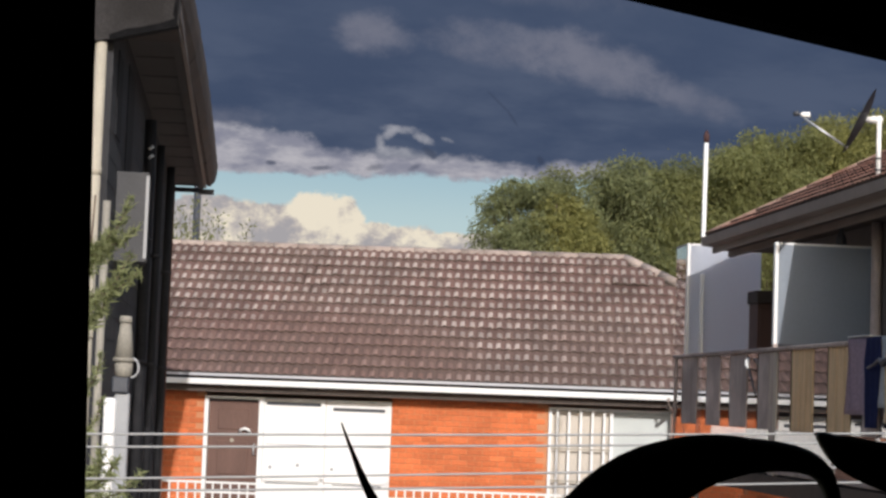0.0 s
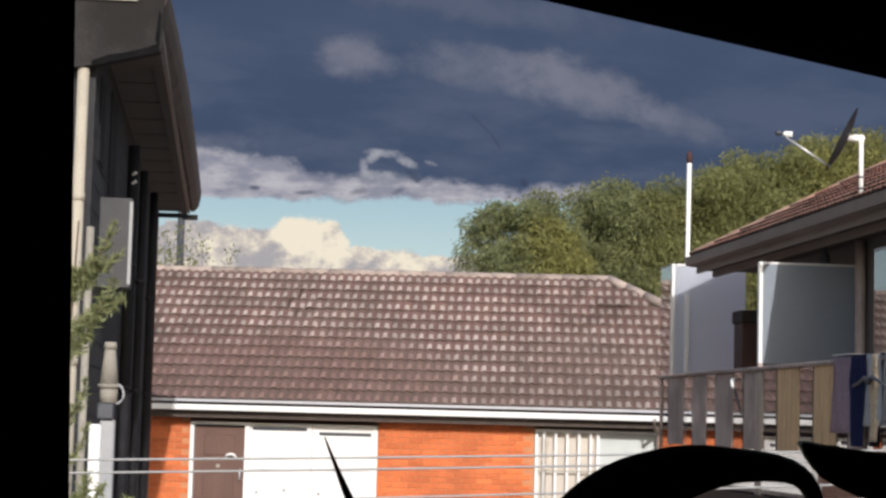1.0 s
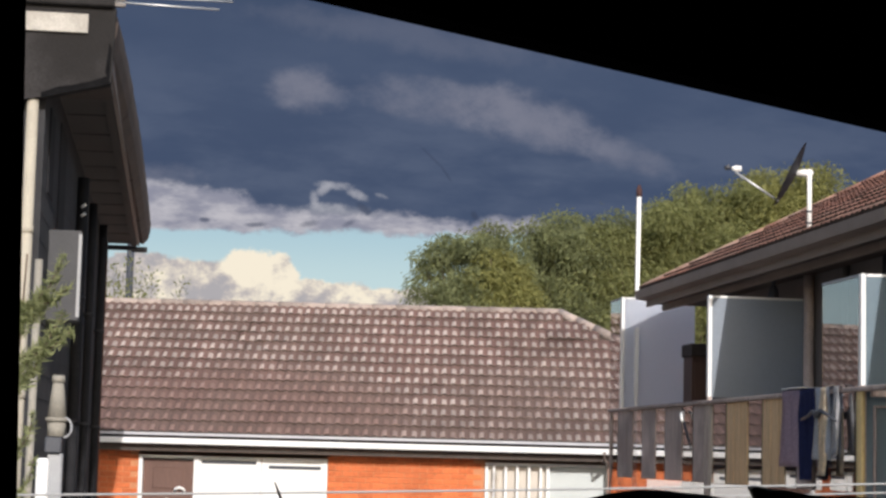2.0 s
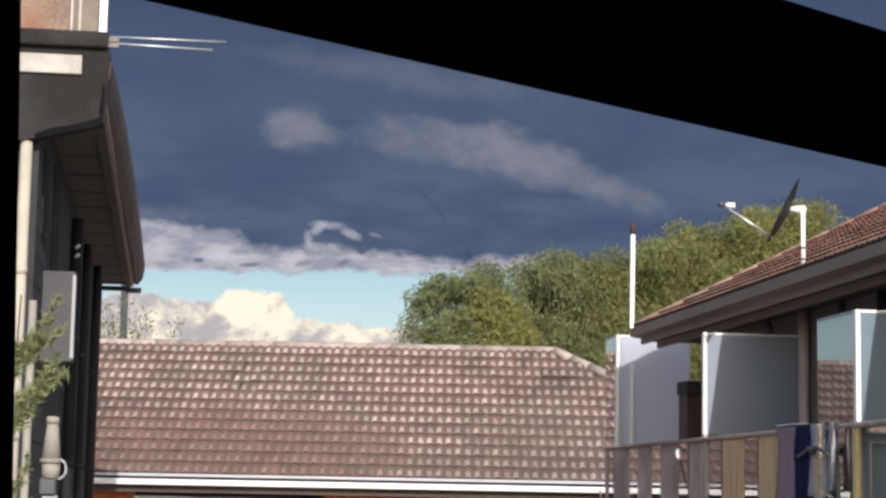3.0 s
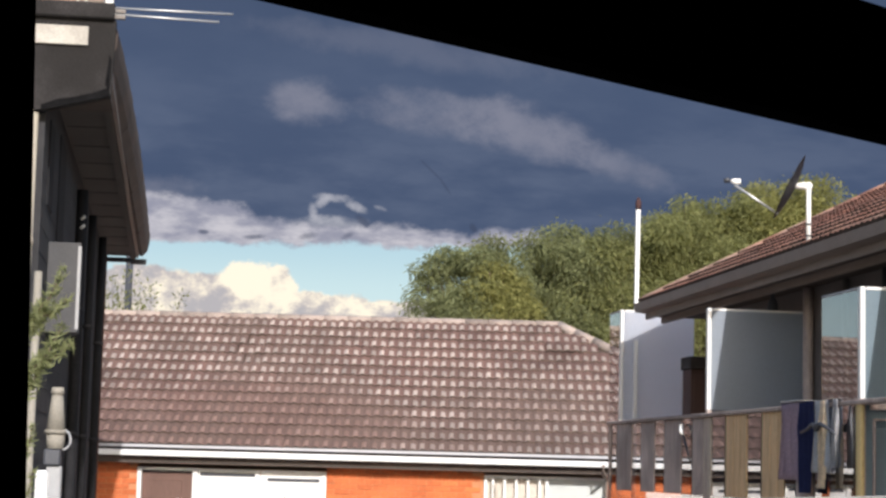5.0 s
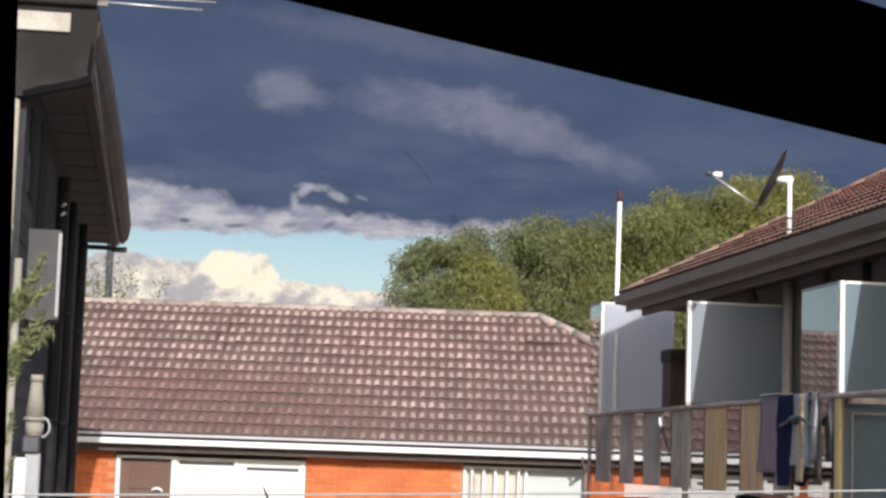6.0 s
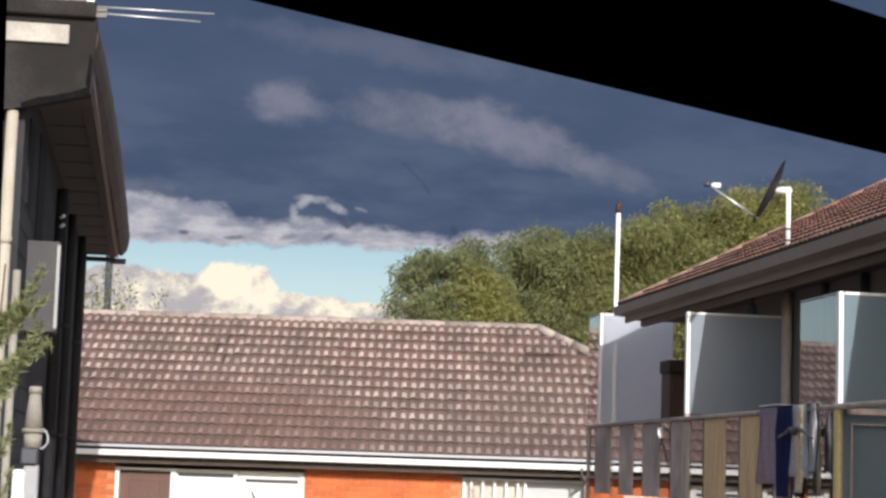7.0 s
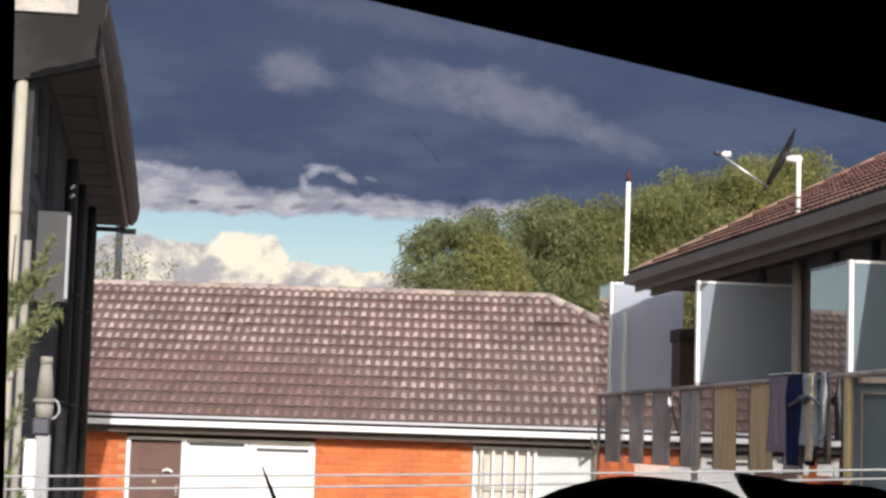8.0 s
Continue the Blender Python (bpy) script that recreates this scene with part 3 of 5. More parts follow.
part("soffit", B(GX + 0.07, 8.6, YN, YF - 0.02, GZ2 - 0.13, GZ2 - 0.11), M["dark_wood"], flats, "dark eaves lining")
part("eave_beam", B(GX + 0.20, GX + 0.25, YN, YF - 0.06, GZ2 - 0.20, GZ2 - 0.131), M["gutter_brown"], flats, "brown timber beam under the eaves")
part("fascia", B(GX + 0.03, GX + 0.06, YN, YF, GZ2 - 0.16, GZ2 + 0.03), M["gutter_brown"], flats)
bm = bmesh.new()
prism(bm, [(0.03, 0, -0.09), (0.03, 0, 0.035), (0.02, 0, 0.035), (0.02, 0, -0.075), (-0.075, 0, -0.06), (-0.085, 0, 0.02), (-0.1, 0, 0.02), (-0.09, 0, -0.075)], (GX, YN, GZ2), (GX, YF + 0.03, GZ2))
part("gutter", bm, M["gutter_brown"], flats, "brown metal gutter")
SL = 0.50
RX = 5.0
bm = bmesh.new()
prism(bm, [(0, 0, 0), (3.5, 0, 3.5 * SL), (7, 0, 0), (7, 0, -0.1), (3.5, 0, 3.5 * SL - 0.1), (0, 0, -0.1)], (GX - 0.02, YN, GZ2 + 0.05), (GX - 0.02, YF, GZ2 + 0.05))
roof2 = part("roof", bm, M["terracotta"], flats, "terracotta tiled roof with lichen")
part("bargeboard", prism(bmesh.new(), [(0, 0, -0.11), (3.5, 0, 3.5 * SL - 0.11), (3.5, 0, 3.5 * SL + 0.04), (0, 0, 0.04)], (GX - 0.02, YF, GZ2 + 0.04), (GX - 0.02, YF + 0.03, GZ2 + 0.04)), M["gutter_brown"], flats)
roof_ridge(((GX, YF - 0.03, GZ2 + 0.08), (GX + 3.4, YF - 0.03, GZ2 + 0.08 + 3.4 * SL)), 0.032, M["terracotta_worn"], roof2)

# balcony deck and rail
deck = part("balcony_deck", B(RX - 0.03, 8.6, 6.0, 22.9, DECK - 0.17, DECK), M["dark_wood"], flats)
RZ = EYE + 0.57
part("balcony_post", soften(B(RX - 0.02, RX + 0.03, 21.60, 21.64, 0, RZ), 0.006), M["slat"], flats)
part("balcony_post", soften(B(RX - 0.020, RX + 0.012, 13.49, 13.60, 0, RZ - 0.02), 0.008), M["yellow_timber"], flats, "yellowish timber post")
part("balcony_post", soften(B(RX - 0.013, RX + 0.03, 17.47, 17.70, DECK, RZ - 0.03), 0.008), M["slat_pale"], flats, "pale timber post")
part("handrail", soften(B(RX - 0.045, RX + 0.055, 6.0, 21.66, RZ - 0.028, RZ + 0.008), 0.008), M["slat"], flats, "weathered timber handrail")
part("bottom_rail", soften(B(RX - 0.012, RX + 0.03, 6.0, 21.6, DECK + 0.02, DECK + 0.06), 0.008), M["slat"], flats)
BOARDS = ((20.59, 21.26, "slat"), (19.58, 20.14, "slat"), (18.53, 19.16, "slat"), (17.72, 18.09, "slat"), (17.47, 17.70, "slat_pale"),
          (16.34, 16.97, "slat_tan"), (15.30, 15.89, "slat_tan"), (14.62, 14.98, "slat"), (13.48, 13.61, ""))
for y0, y1, kind in BOARDS[:-1]:
    if kind == "slat_pale":
        continue
    bm = B(RX - 0.012, RX + 0.012, y0, y1, EYE - 0.19, RZ - 0.03)
    if kind == "slat_tan":  # shallow cover strips down the tan boards
        for f in (0.33, 0.68):
            y = y0 + (y1 - y0) * f
            box(bm, RX - 0.018, RX - 0.0125, y - 0.05, y + 0.05, EYE - 0.18, RZ - 0.04)
    part("balcony_panel", soften(bm, 0.004), M[kind], flats)
# clear panes set between the boards, flush with their faces
edges = [21.60] + [e for y0, y1, kind in BOARDS for e in (y1, y0)]
for k in range(0, len(edges) - 1, 2):
    y1, y0 = edges[k], edges[k + 1]
    if y1 - y0 > 0.05:  # the panes sit a little askew in their slots
        w = (y1 - y0) / 2 - 0.003
        pane = part("glass_panel", B(-0.003, 0.003, -w, w, EYE - 0.19, RZ - 0.03), M["pane"], flats, "clear balustrade pane mirroring the yard")
        pane.matrix_local = pose(RX - 0.008, (y0 + y1) / 2, 0, 0, 0, -2.3)
        pane.visible_shadow = False
# and one long pane below them
pane = part("glass_panel", B(RX - 0.011, RX - 0.005, 13.62, 21.58, DECK + 0.062, EYE - 0.194), M["pane"], flats, "clear balustrade pane mirroring the yard")
pane.visible_shadow = False


# privacy screens standing across the balcony
def privacy_screen(x, y, z_top, width, wing, label, foot=1.06, sheet="frost"):
    th = thing("privacy_screen", label, "screen", pose(x, y, EYE - 0.45), "balcony privacy screens")
    h = z_top + 0.45
    part("sheet", B(0.018, width, -0.008, 0.008, foot, h - 0.02), M[sheet], th, "frosted grey sheet")
    part("edge_post", soften(B(-0.018, 0.018, -0.03, 0.03, max(foot, 1.035), h), 0.004), M["white"], th, "white edge post")
    part("leg", soften(B(-0.018, 0.026, -0.026, 0.026, -0.17, max(foot, 1.035)), 0.004), M["slat"], th)
    part("top_rail", soften(B(0.03, width, -0.014, 0.014, h - 0.022, h), 0.003), M["white"], th)
    if wing:
        pane = part("wing_pane", B(-0.008, 0.0, 0.03, wing, -0.1, h - 0.02), M["pane"], th, "clear return pane")
        pane.visible_shadow = False
        part("wing_trim", soften(B(-0.014, 0.006, 0.03, wing, h - 0.02, h), 0.003), M["grey_box"], th)


privacy_screen(RX + 0.317, 22.5, 1.946, 0.89, 0.6, "tall frosted balcony screen with a white edge")
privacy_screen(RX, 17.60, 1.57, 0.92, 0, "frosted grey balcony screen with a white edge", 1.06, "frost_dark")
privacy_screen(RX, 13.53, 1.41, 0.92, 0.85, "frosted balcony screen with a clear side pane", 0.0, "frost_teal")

# frame round the lower sheet of the near screen
low = thing("screen_frame", "tan timber frame round a dark lower balcony sheet", "frame", pose(RX, 13.50, EYE - 0.45))
for a in ((0.05, 0.92, 0.955, 1.0), (0.07, 0.92, 0.876, 0.89)):
    part("frame_rail", soften(B(a[0], a[1], -0.045, -0.004, a[2], a[3]), 0.004), M["slat"], low)
part("frame_stile", soften(B(0.07, 0.085, -0.04, -0.004, -0.17, 0.875), 0.004), M["slat"], low)

# white strip on the far screen, imitating a stripe of sunlight
strip = thing("sunlit_stripe", "narrow white strip standing for a stripe of sunlight on the screen", "batten", pose(RX + 0.475, 22.44, DECK))
bm = B(-0.026, 0.026, -0.02, 0.0, 0.0, 2.20)
part("batten", soften(bm, 0.004), M["white"], strip)

# vent pipe above the far screen
vent = thing("vent_pipe", "tall white vent pipe with a rusty cap", "pipe", pose(RX + 0.51, 22.6, 0))
bm = bmesh.new()
tube(bm, [(0, 0, 0.0), (0, 0, EYE + 1.4), (0.012, 0, EYE + 3.205)], 0.027, 12)
part("pipe", bm, M["white"], vent)
bm = bmesh.new()
tube(bm, [(0.012, 0, EYE + 3.185), (0.012, 0, EYE + 3.215), (0.012, 0, EYE + 3.275), (0.012, 0, EYE + 3.295), (0.012, 0, EYE + 3.335)], [0.028, 0.036, 0.036, 0.028, 0.012], 12)
part("cap", bm, M["rust"], vent, "rusty cap")

# brown cupboard standing at the balcony's far end
shed = thing("cupboard", "dark brown timber cupboard standing on the balcony", "cupboard", pose(6.06, 22.05, DECK))
part("body", soften(B(0.0, 0.50, 0.02, 0.40, 0.0, 1.86), 0.008), M["brown"], shed)
part("door", soften(B(0.03, 0.47, 0.0, 0.019, 0.06, 1.80), 0.006), M["brown"], shed, "plain dark brown door")
part("top", soften(B(-0.02, 0.52, -0.02, 0.42, 1.861, 2.01), 0.008), M["dark_wood"], shed, "dark thick top")


# wall details under the eaves of the block
lampth = thing("soffit_lamp", "dark lamp hanging under the eaves", "lamp", pose(5.72, 17.9, GZ2 - 0.13))
bm = bmesh.new()
tube(bm, [(0, 0, 0), (0, 0, -0.03), (0, 0, -0.05), (0, 0, -0.12), (0, 0, -0.2), (0, 0, -0.23)], [0.03, 0.03, 0.015, 0.05, 0.055, 0.03], 14)
part("shade", bm, M["dark_metal"], lampth)
for y, mat, r in ((17.35, "slat", 0.05), (15.4, "dark_metal", 0.035), (16.4, "grey_board", 0.03)):
    bm = bmesh.new()
    tube(bm, [(WX - r - 0.01, y, DECK), (WX - r - 0.01, y, GZ2 - 0.14)], r, 10)
    part("downpipe", bm, M[mat], flats)


# ---- satellite dish on the eaves ----
dish = thing("satellite_dish", "dark satellite dish on a white post above the gutter", "dish", pose(GX + 0.11, 16.0, GZ2 + 0.07))
bm = bmesh.new()
tube(bm, [(0, 0, -0.02), (0, 0, 0.58)], 0.021, 12)
part("post", bm, M["white"], dish, "white post")
for z in (0.10, 0.20):
    bm = bmesh.new()
    tube(bm, [(0, 0, z), (0, 0, z + 0.016)], 0.026, 12)
    part("clamp", bm, M["dark_metal"], dish)
bm = bmesh.new()
tube(bm, [(0.03, 0, 0.535), (-0.04, 0.02, 0.55), (-0.11, 0.03, 0.545)], [0.03, 0.034, 0.025], 10)
part("bracket", bm, M["white"], dish)
bm = bmesh.new()
R_D, DEPTH = 0.288, 0.045
rings = []
for k in range(7):
    r = R_D * k / 6
    rings.append([bm.verts.new((r * math.cos(a), r * 1.08 * math.sin(a), DEPTH * (k / 6) ** 2)) for a in [i * math.tau / 28 for i in range(28 if k else 1)]])
for k in range(1, 7):
    for i in range(28):
        j = (i + 1) % 28
        f = bm.faces.new((rings[k][i], rings[k][j], rings[0][0])) if k == 1 else bm.faces.new((rings[k - 1][i], rings[k][i], rings[k][j], rings[k - 1][j]))
        f.smooth = True
bmesh.ops.solidify(bm, geom=list(bm.faces), thickness=0.008)
facing = Vector((-0.88, 0.30, 0.46)).normalized()
turn = facing.to_track_quat("Z", "Y").to_matrix().to_4x4()
D_C = Vector((-0.125, 0.02, 0.515))
for v in bm.verts:
    v.co = turn @ v.co + D_C
part("reflector", bm, M["dark_metal"], dish, "dark grey reflector seen nearly edge on")
foot = Vector((-0.28, 0.0, 0.29))
head = Vector((-0.655, 0.05, 0.535))
bm = bmesh.new()
tube(bm, [foot, head], 0.011, 8)
part("feed_arm", bm, M["metal"], dish)
bm = bmesh.new()
tube(bm, [head + Vector((-0.03, 0, 0.03)), head + Vector((0.0, 0, 0.03)), head + Vector((0.02, 0, 0.03)), head + Vector((0.05, 0, 0.03))], [0.016, 0.027, 0.024, 0.028], 10)
part("receiver", bm, M["white"], dish, "white receiver head")
bm = bmesh.new()
tube(bm, [head + Vector((-0.09, 0, 0.03)), head + Vector((-0.06, 0, 0.04)), head + Vector((-0.04, 0, 0.03))], [0.02, 0.025, 0.018], 10)
part("second_receiver", bm, M["dark_metal"], dish)


# ---- washing on the balcony rail ----
def hung_cloth(y, width, drop, mat, label, kind, seed):
    """A cloth folded over the handrail, wavy, with a short side behind."""
    rnd = random.Random(seed)
    bm = bmesh.new()
    nx, nz = 12, 16
    ph, amp = rnd.random() * 6, 0.022
    prof = []
    for j in range(nz + 1):
        u = j / nz
        if u < 0.2:
            prof.append((0.085, -0.25 + u / 0.2 * 0.25 + 0.02))
        elif u < 0.3:
            prof.append((0.085 - (u - 0.2) / 0.1 * 0.15, 0.032))
        else:
            prof.append((-0.065, 0.03 - (u - 0.3) / 0.7 * drop))
    grid = [[bm.verts.new((px - amp * math.sin(ph + i * 1.3 + 0.2 * j) * min(1, abs(pz) * 6), (i / nx - 0.5) * width * (1 - 0.12 * j / nz) + 0.02 * rnd.random() * (j > 14), pz)) for i in range(nx + 1)] for j, (px, pz) in enumerate(prof)]
    for j in range(nz):
        for i in range(nx):
            f = bm.faces.new((grid[j][i], grid[j][i + 1], grid[j + 1][i + 1], grid[j + 1][i]))
            f.smooth = True
    bmesh.ops.solidify(bm, geom=list(bm.faces), thickness=0.006)
    ob = part(kind, bm, M[mat])
    ob.location = (RX - (0.012 if width < 0.2 else 0.0), y, RZ + 0.001)
    return tagged(ob, label, "laundry", "washing on the balcony rail")


hung_cloth(14.97, 0.50, 0.62, "purple", "purple towel with a white hem hung over the rail", "towel", 3)
bm = B(-0.072, 0.09, -0.24, 0.24, 0.034, 0.043)
hem = part("hem", soften(bm, 0.003), M["white"], bpy.data.objects["towel"], "white hem")
hung_cloth(14.58, 0.34, 0.72, "navy", "navy shirt hung over the balcony rail", "shirt", 5)
hung_cloth(14.22, 0.36, 0.56, "paleblue", "pale blue cloth hung over the balcony rail", "cloth", 8)
hung_cloth(14.16, 0.11, 0.68, "pale_cream", "narrow cream cloth hung over the balcony rail", "cloth", 9)
hung_cloth(13.87, 0.09, 0.52, "pale", "narrow grey cloth hung over the balcony rail", "cloth", 10)
belt = thing("belt", "black belt tied round the washing on the rail", "belt", pose(RX - 0.10, 14.18, RZ - 0.19))
bm = bmesh.new()
tube(bm, [(0, 0.42, -0.03), (-0.01, 0.25, -0.01), (-0.015, 0.1, 0.03), (-0.02, 0.0, 0.0), (-0.02, -0.08, 0.03), (-0.01, -0.25, -0.01), (0, -0.36, -0.05)], [0.012, 0.014, 0.016, 0.03, 0.016, 0.014, 0.01], 8)
part("strap", bm, M["dark_metal"], belt)
for y, z in ((18.30, RZ - 0.14),):
    peg = thing("bracket_hook", "small pale bracket fixed on the balcony rail", "bracket", pose(RX - 0.03, y, z))
    bm = bmesh.new()
    tube(bm, [(0, 0.07, 0.06), (-0.03, 0.03, 0.03), (-0.04, -0.01, -0.02), (-0.03, -0.03, -0.05)], [0.010, 0.024, 0.022, 0.010], 8)
    part("hook", bm, M["white"], peg)
    bm = bmesh.new()
    tube(bm, [(-0.025, -0.03, -0.05), (-0.025, -0.28, -0.30)], [0.013, 0.010], 8)
    part("brace", bm, M["dark_metal"], peg)
# ---- weatherboard building close by ----
old = thing("weatherboard_house", "dark weatherboard building with a deep grey eave", "house")
LX, LN, LF = -0.93, 13.0, 24.8
part("wall", B(LX - 0.2, LX, LN, LF, 0, EYE + 2.64), M["dark_wall"], old)
part("end_wall", B(-7.0, LX - 0.2, LF - 0.2, LF, 0, EYE + 2.64), M["dark_wall"], old)
for i in range(24):
    z = EYE - 1.6 + i * 0.175
    bm = prism(bmesh.new(), [(0, 0, 0), (0.006, 0, 0), (0.003, 0, 0.18), (0, 0, 0.18)], (LX, LN, z), (LX, LF, z))
    part("weatherboard", bm, M["dark_wall"], old)
part("corner_board", soften(B(LX - 0.1, LX + 0.035, LF - 0.07, LF + 0.03, 0, EYE + 2.6), 0.006), M["corner_brown"], old, "dark brown corner board")
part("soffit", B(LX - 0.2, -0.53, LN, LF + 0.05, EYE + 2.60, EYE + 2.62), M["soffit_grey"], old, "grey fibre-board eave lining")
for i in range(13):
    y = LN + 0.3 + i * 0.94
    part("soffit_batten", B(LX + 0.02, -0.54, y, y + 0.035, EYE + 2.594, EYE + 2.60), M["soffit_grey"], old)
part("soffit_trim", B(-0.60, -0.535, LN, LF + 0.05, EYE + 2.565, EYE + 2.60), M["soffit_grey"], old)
part("fascia", B(-0.53, -0.50, LN, LF + 0.05, EYE + 2.58, EYE + 2.86), M["gutter_brown"], old)


def eave_line(y):
    """How far out the sagging eave stands along its run."""
    u = (y - LN) / (LF - LN)
    return -0.598 + 0.10 * u + 0.036 * math.sin(math.pi * min(1, u) ** 0.75)


eave_rnd = random.Random(17)
lip = [(0, 0, -0.06), (0.04, 0, -0.07), (0.10, 0, 0.0), (0.122, 0, 0.10), (0.130, 0, 0.20), (0.118, 0, 0.25), (0.09, 0, 0.27), (0, 0, 0.27)]
for k in range(14):
    y0, y1 = LN + 0.01 + k * 0.85, LN + 0.01 + (k + 1) * 0.85 - 0.012
    dz = eave_rnd.uniform(-0.008, 0.008)
    bm = prism(bmesh.new(), lip, (eave_line(y0) - 0.003, y0, EYE + 2.68 + dz), (eave_line(y1) + 0.003, y1, EYE + 2.68 + dz))
    part("gutter_section", bm, M["gutter_grey"], old, "weathered brown eave section")
part("gutter_core", prism(bmesh.new(), [(0, 0, -0.04), (0.06, 0, -0.04), (0.10, 0, 0.24), (0, 0, 0.24)], (-0.598, LN + 0.01, EYE + 2.68), (-0.498, LF + 0.06, EYE + 2.68)), M["gutter_grey"], old)
bm = prism(bmesh.new(), [(0, 0, 0), (0, 0, 0.05), (-6.0, 0, 2.4), (-6.0, 0, 2.34)], (-0.52, LN, EYE + 2.90), (-0.52, LF + 0.1, EYE + 2.90))
oroof = part("roof", bm, M["tile"], old, "brown tiled roof edge")
for x0, x1, y0, z0, z1 in ((-0.60, -0.40, LF + 0.06, 2.50, 2.57), (-0.93, -0.60, LF + 0.04, 2.52, 2.58)):
    part("eave_end", soften(B(x0, x1, y0, y0 + 0.05, EYE + z0, EYE + z1), 0.006), M["dark_metal"], old)
# pipes and brackets on the long wall
for y, z0, z1, r in ((17.4, -1.5, 2.40, 0.05), (19.6, -1.5, 2.45, 0.04), (22.4, -1.5, 2.55, 0.045)):
    bm = bmesh.new()
    tube(bm, [(LX + 0.06, y, EYE + z0 - 1.1), (LX + 0.06, y, EYE + z1)], r, 10)
    part("wall_pipe", bm, M["pipe_dark"], old)
    for z in (0.2, 1.3):
        bm = bmesh.new()
        tube(bm, [(LX + 0.06, y, EYE + z), (LX + 0.06, y, EYE + z + 0.04)], r + 0.014, 10)
        part("pipe_clip", bm, M["dark_wall"], old)
# thin dark sheets on the wall, imitating the shade of recesses high up
for y0, y1, z0, z1 in ((13.5, 14.0, 1.75, 2.35), (14.7, 15.5, 1.55, 2.45)):
    part("wall_sheet", soften(B(LX, LX + 0.014, y0, y1, EYE + z0, EYE + z1), 0.004), M["pipe_dark"], old, "thin dark sheet imitating a shaded recess")
# small white insulators beside the pipe
for z in (2.03, 2.11):
    bm = bmesh.new()
    tube(bm, [(LX + 0.06, 17.2, EYE + z), (LX + 0.10, 17.2, EYE + z + 0.03)], [0.012, 0.014], 8)
    part("insulator", bm, M["white"], old, "small white insulator")

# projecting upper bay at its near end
bay = part("bay_front", prism(bmesh.new(), [(-2.6, 0, 2.02), (-0.93, 0, 2.315), (-0.495, 0, 2.425), (-0.478, 0, 2.94), (-2.6, 0, 2.94)], (0, LN - 0.12, EYE), (0, LN, EYE)), M["bay_grey"], old, "mottled dark grey sheet bay front")
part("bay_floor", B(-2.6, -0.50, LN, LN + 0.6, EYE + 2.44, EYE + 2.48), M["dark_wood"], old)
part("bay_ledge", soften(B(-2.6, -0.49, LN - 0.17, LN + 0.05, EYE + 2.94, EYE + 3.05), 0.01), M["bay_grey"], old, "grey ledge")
part("bay_board", soften(B(-2.6, -0.66, LN - 0.145, LN - 0.122, EYE + 2.755, EYE + 2.885), 0.004), M["aged_white"], old, "flaking white board")
part("bay_seam", prism(bmesh.new(), [(-0.535, 0, 2.50), (-0.505, 0, 2.44), (-0.497, 0, 2.66), (-0.515, 0, 2.70)], (0, LN - 0.128, EYE), (0, LN - 0.121, EYE)), M["tar"], old, "black weathered joint")
part("bay_drip", prism(bmesh.new(), [(-0.95, 0, 2.305), (-0.497, 0, 2.42), (-0.515, 0, 2.475), (-0.62, 0, 2.435), (-0.75, 0, 2.40), (-0.84, 0, 2.385), (-0.95, 0, 2.34)], (0, LN - 0.130, EYE), (0, LN - 0.121, EYE)), M["tar"], old, "black weathered lower edge")
part("bay_wall", B(-2.6, -0.76, LN - 0.06, LN + 0.04, EYE + 3.05, EYE + 4.4), M["pink_brick"], old, "pinkish brick wall above the ledge")
part("bay_window", B(-0.76, -0.57, LN - 0.03, LN + 0.01, EYE + 3.05, EYE + 4.3), M["glass_brown"], old)
for x in (-0.745, -0.69):
    part("bay_mullion", soften(B(x - 0.01, x + 0.01, LN - 0.06, LN + 0.02, EYE + 3.05, EYE + 4.3), 0.004), M["aged_white"], old)
part("bay_post", soften(B(-0.56, -0.508, LN - 0.08, LN + 0.05, EYE + 3.05, EYE + 4.4), 0.005), M["white"], old, "white corner post")
bm = bmesh.new()
tube(bm, [(-1.005, LN - 0.06, 0), (-1.005, LN - 0.06, EYE + 2.30)], 0.04, 14)
part("downpipe", bm, M["cream"], old, "cream downpipe")
for z in (0.3, 1.4):
    bm = bmesh.new()
    tube(bm, [(-1.005, LN - 0.06, EYE + z), (-1.005, LN - 0.06, EYE + z + 0.05)], 0.045, 14)
    part("downpipe_joint", bm, M["cream"], old)
bm = bmesh.new()
tube(bm, [(-0.895, LN - 0.35, 0), (-0.895, LN - 0.35, EYE + 1.20)], 0.026, 10)
part("conduit", bm, M["bell_grey"], old, "grey conduit")
# clothes rods fixed under the ledge
for x1, z0, z1, y in ((0.30, 3.03, 3.035, LN - 0.1), (0.21, 2.985, 2.97, LN - 0.12)):
    rod = thing("airing_rod", "thin pale metal rod sticking out from the ledge", "rod", pose(-0.5, y, EYE + z0), "airing rods")
    bm = bmesh.new()
    tube(bm, [(-0.1, 0, 0), (x1 + 0.5, 0, z1 - z0)], 0.007, 8)
    part("rod", bm, M["metal"], rod)
    part("rod_bracket", soften(B(0.0, 0.08, -0.02, 0.02, -0.035, -0.01), 0.004), M["grey_board"], rod)

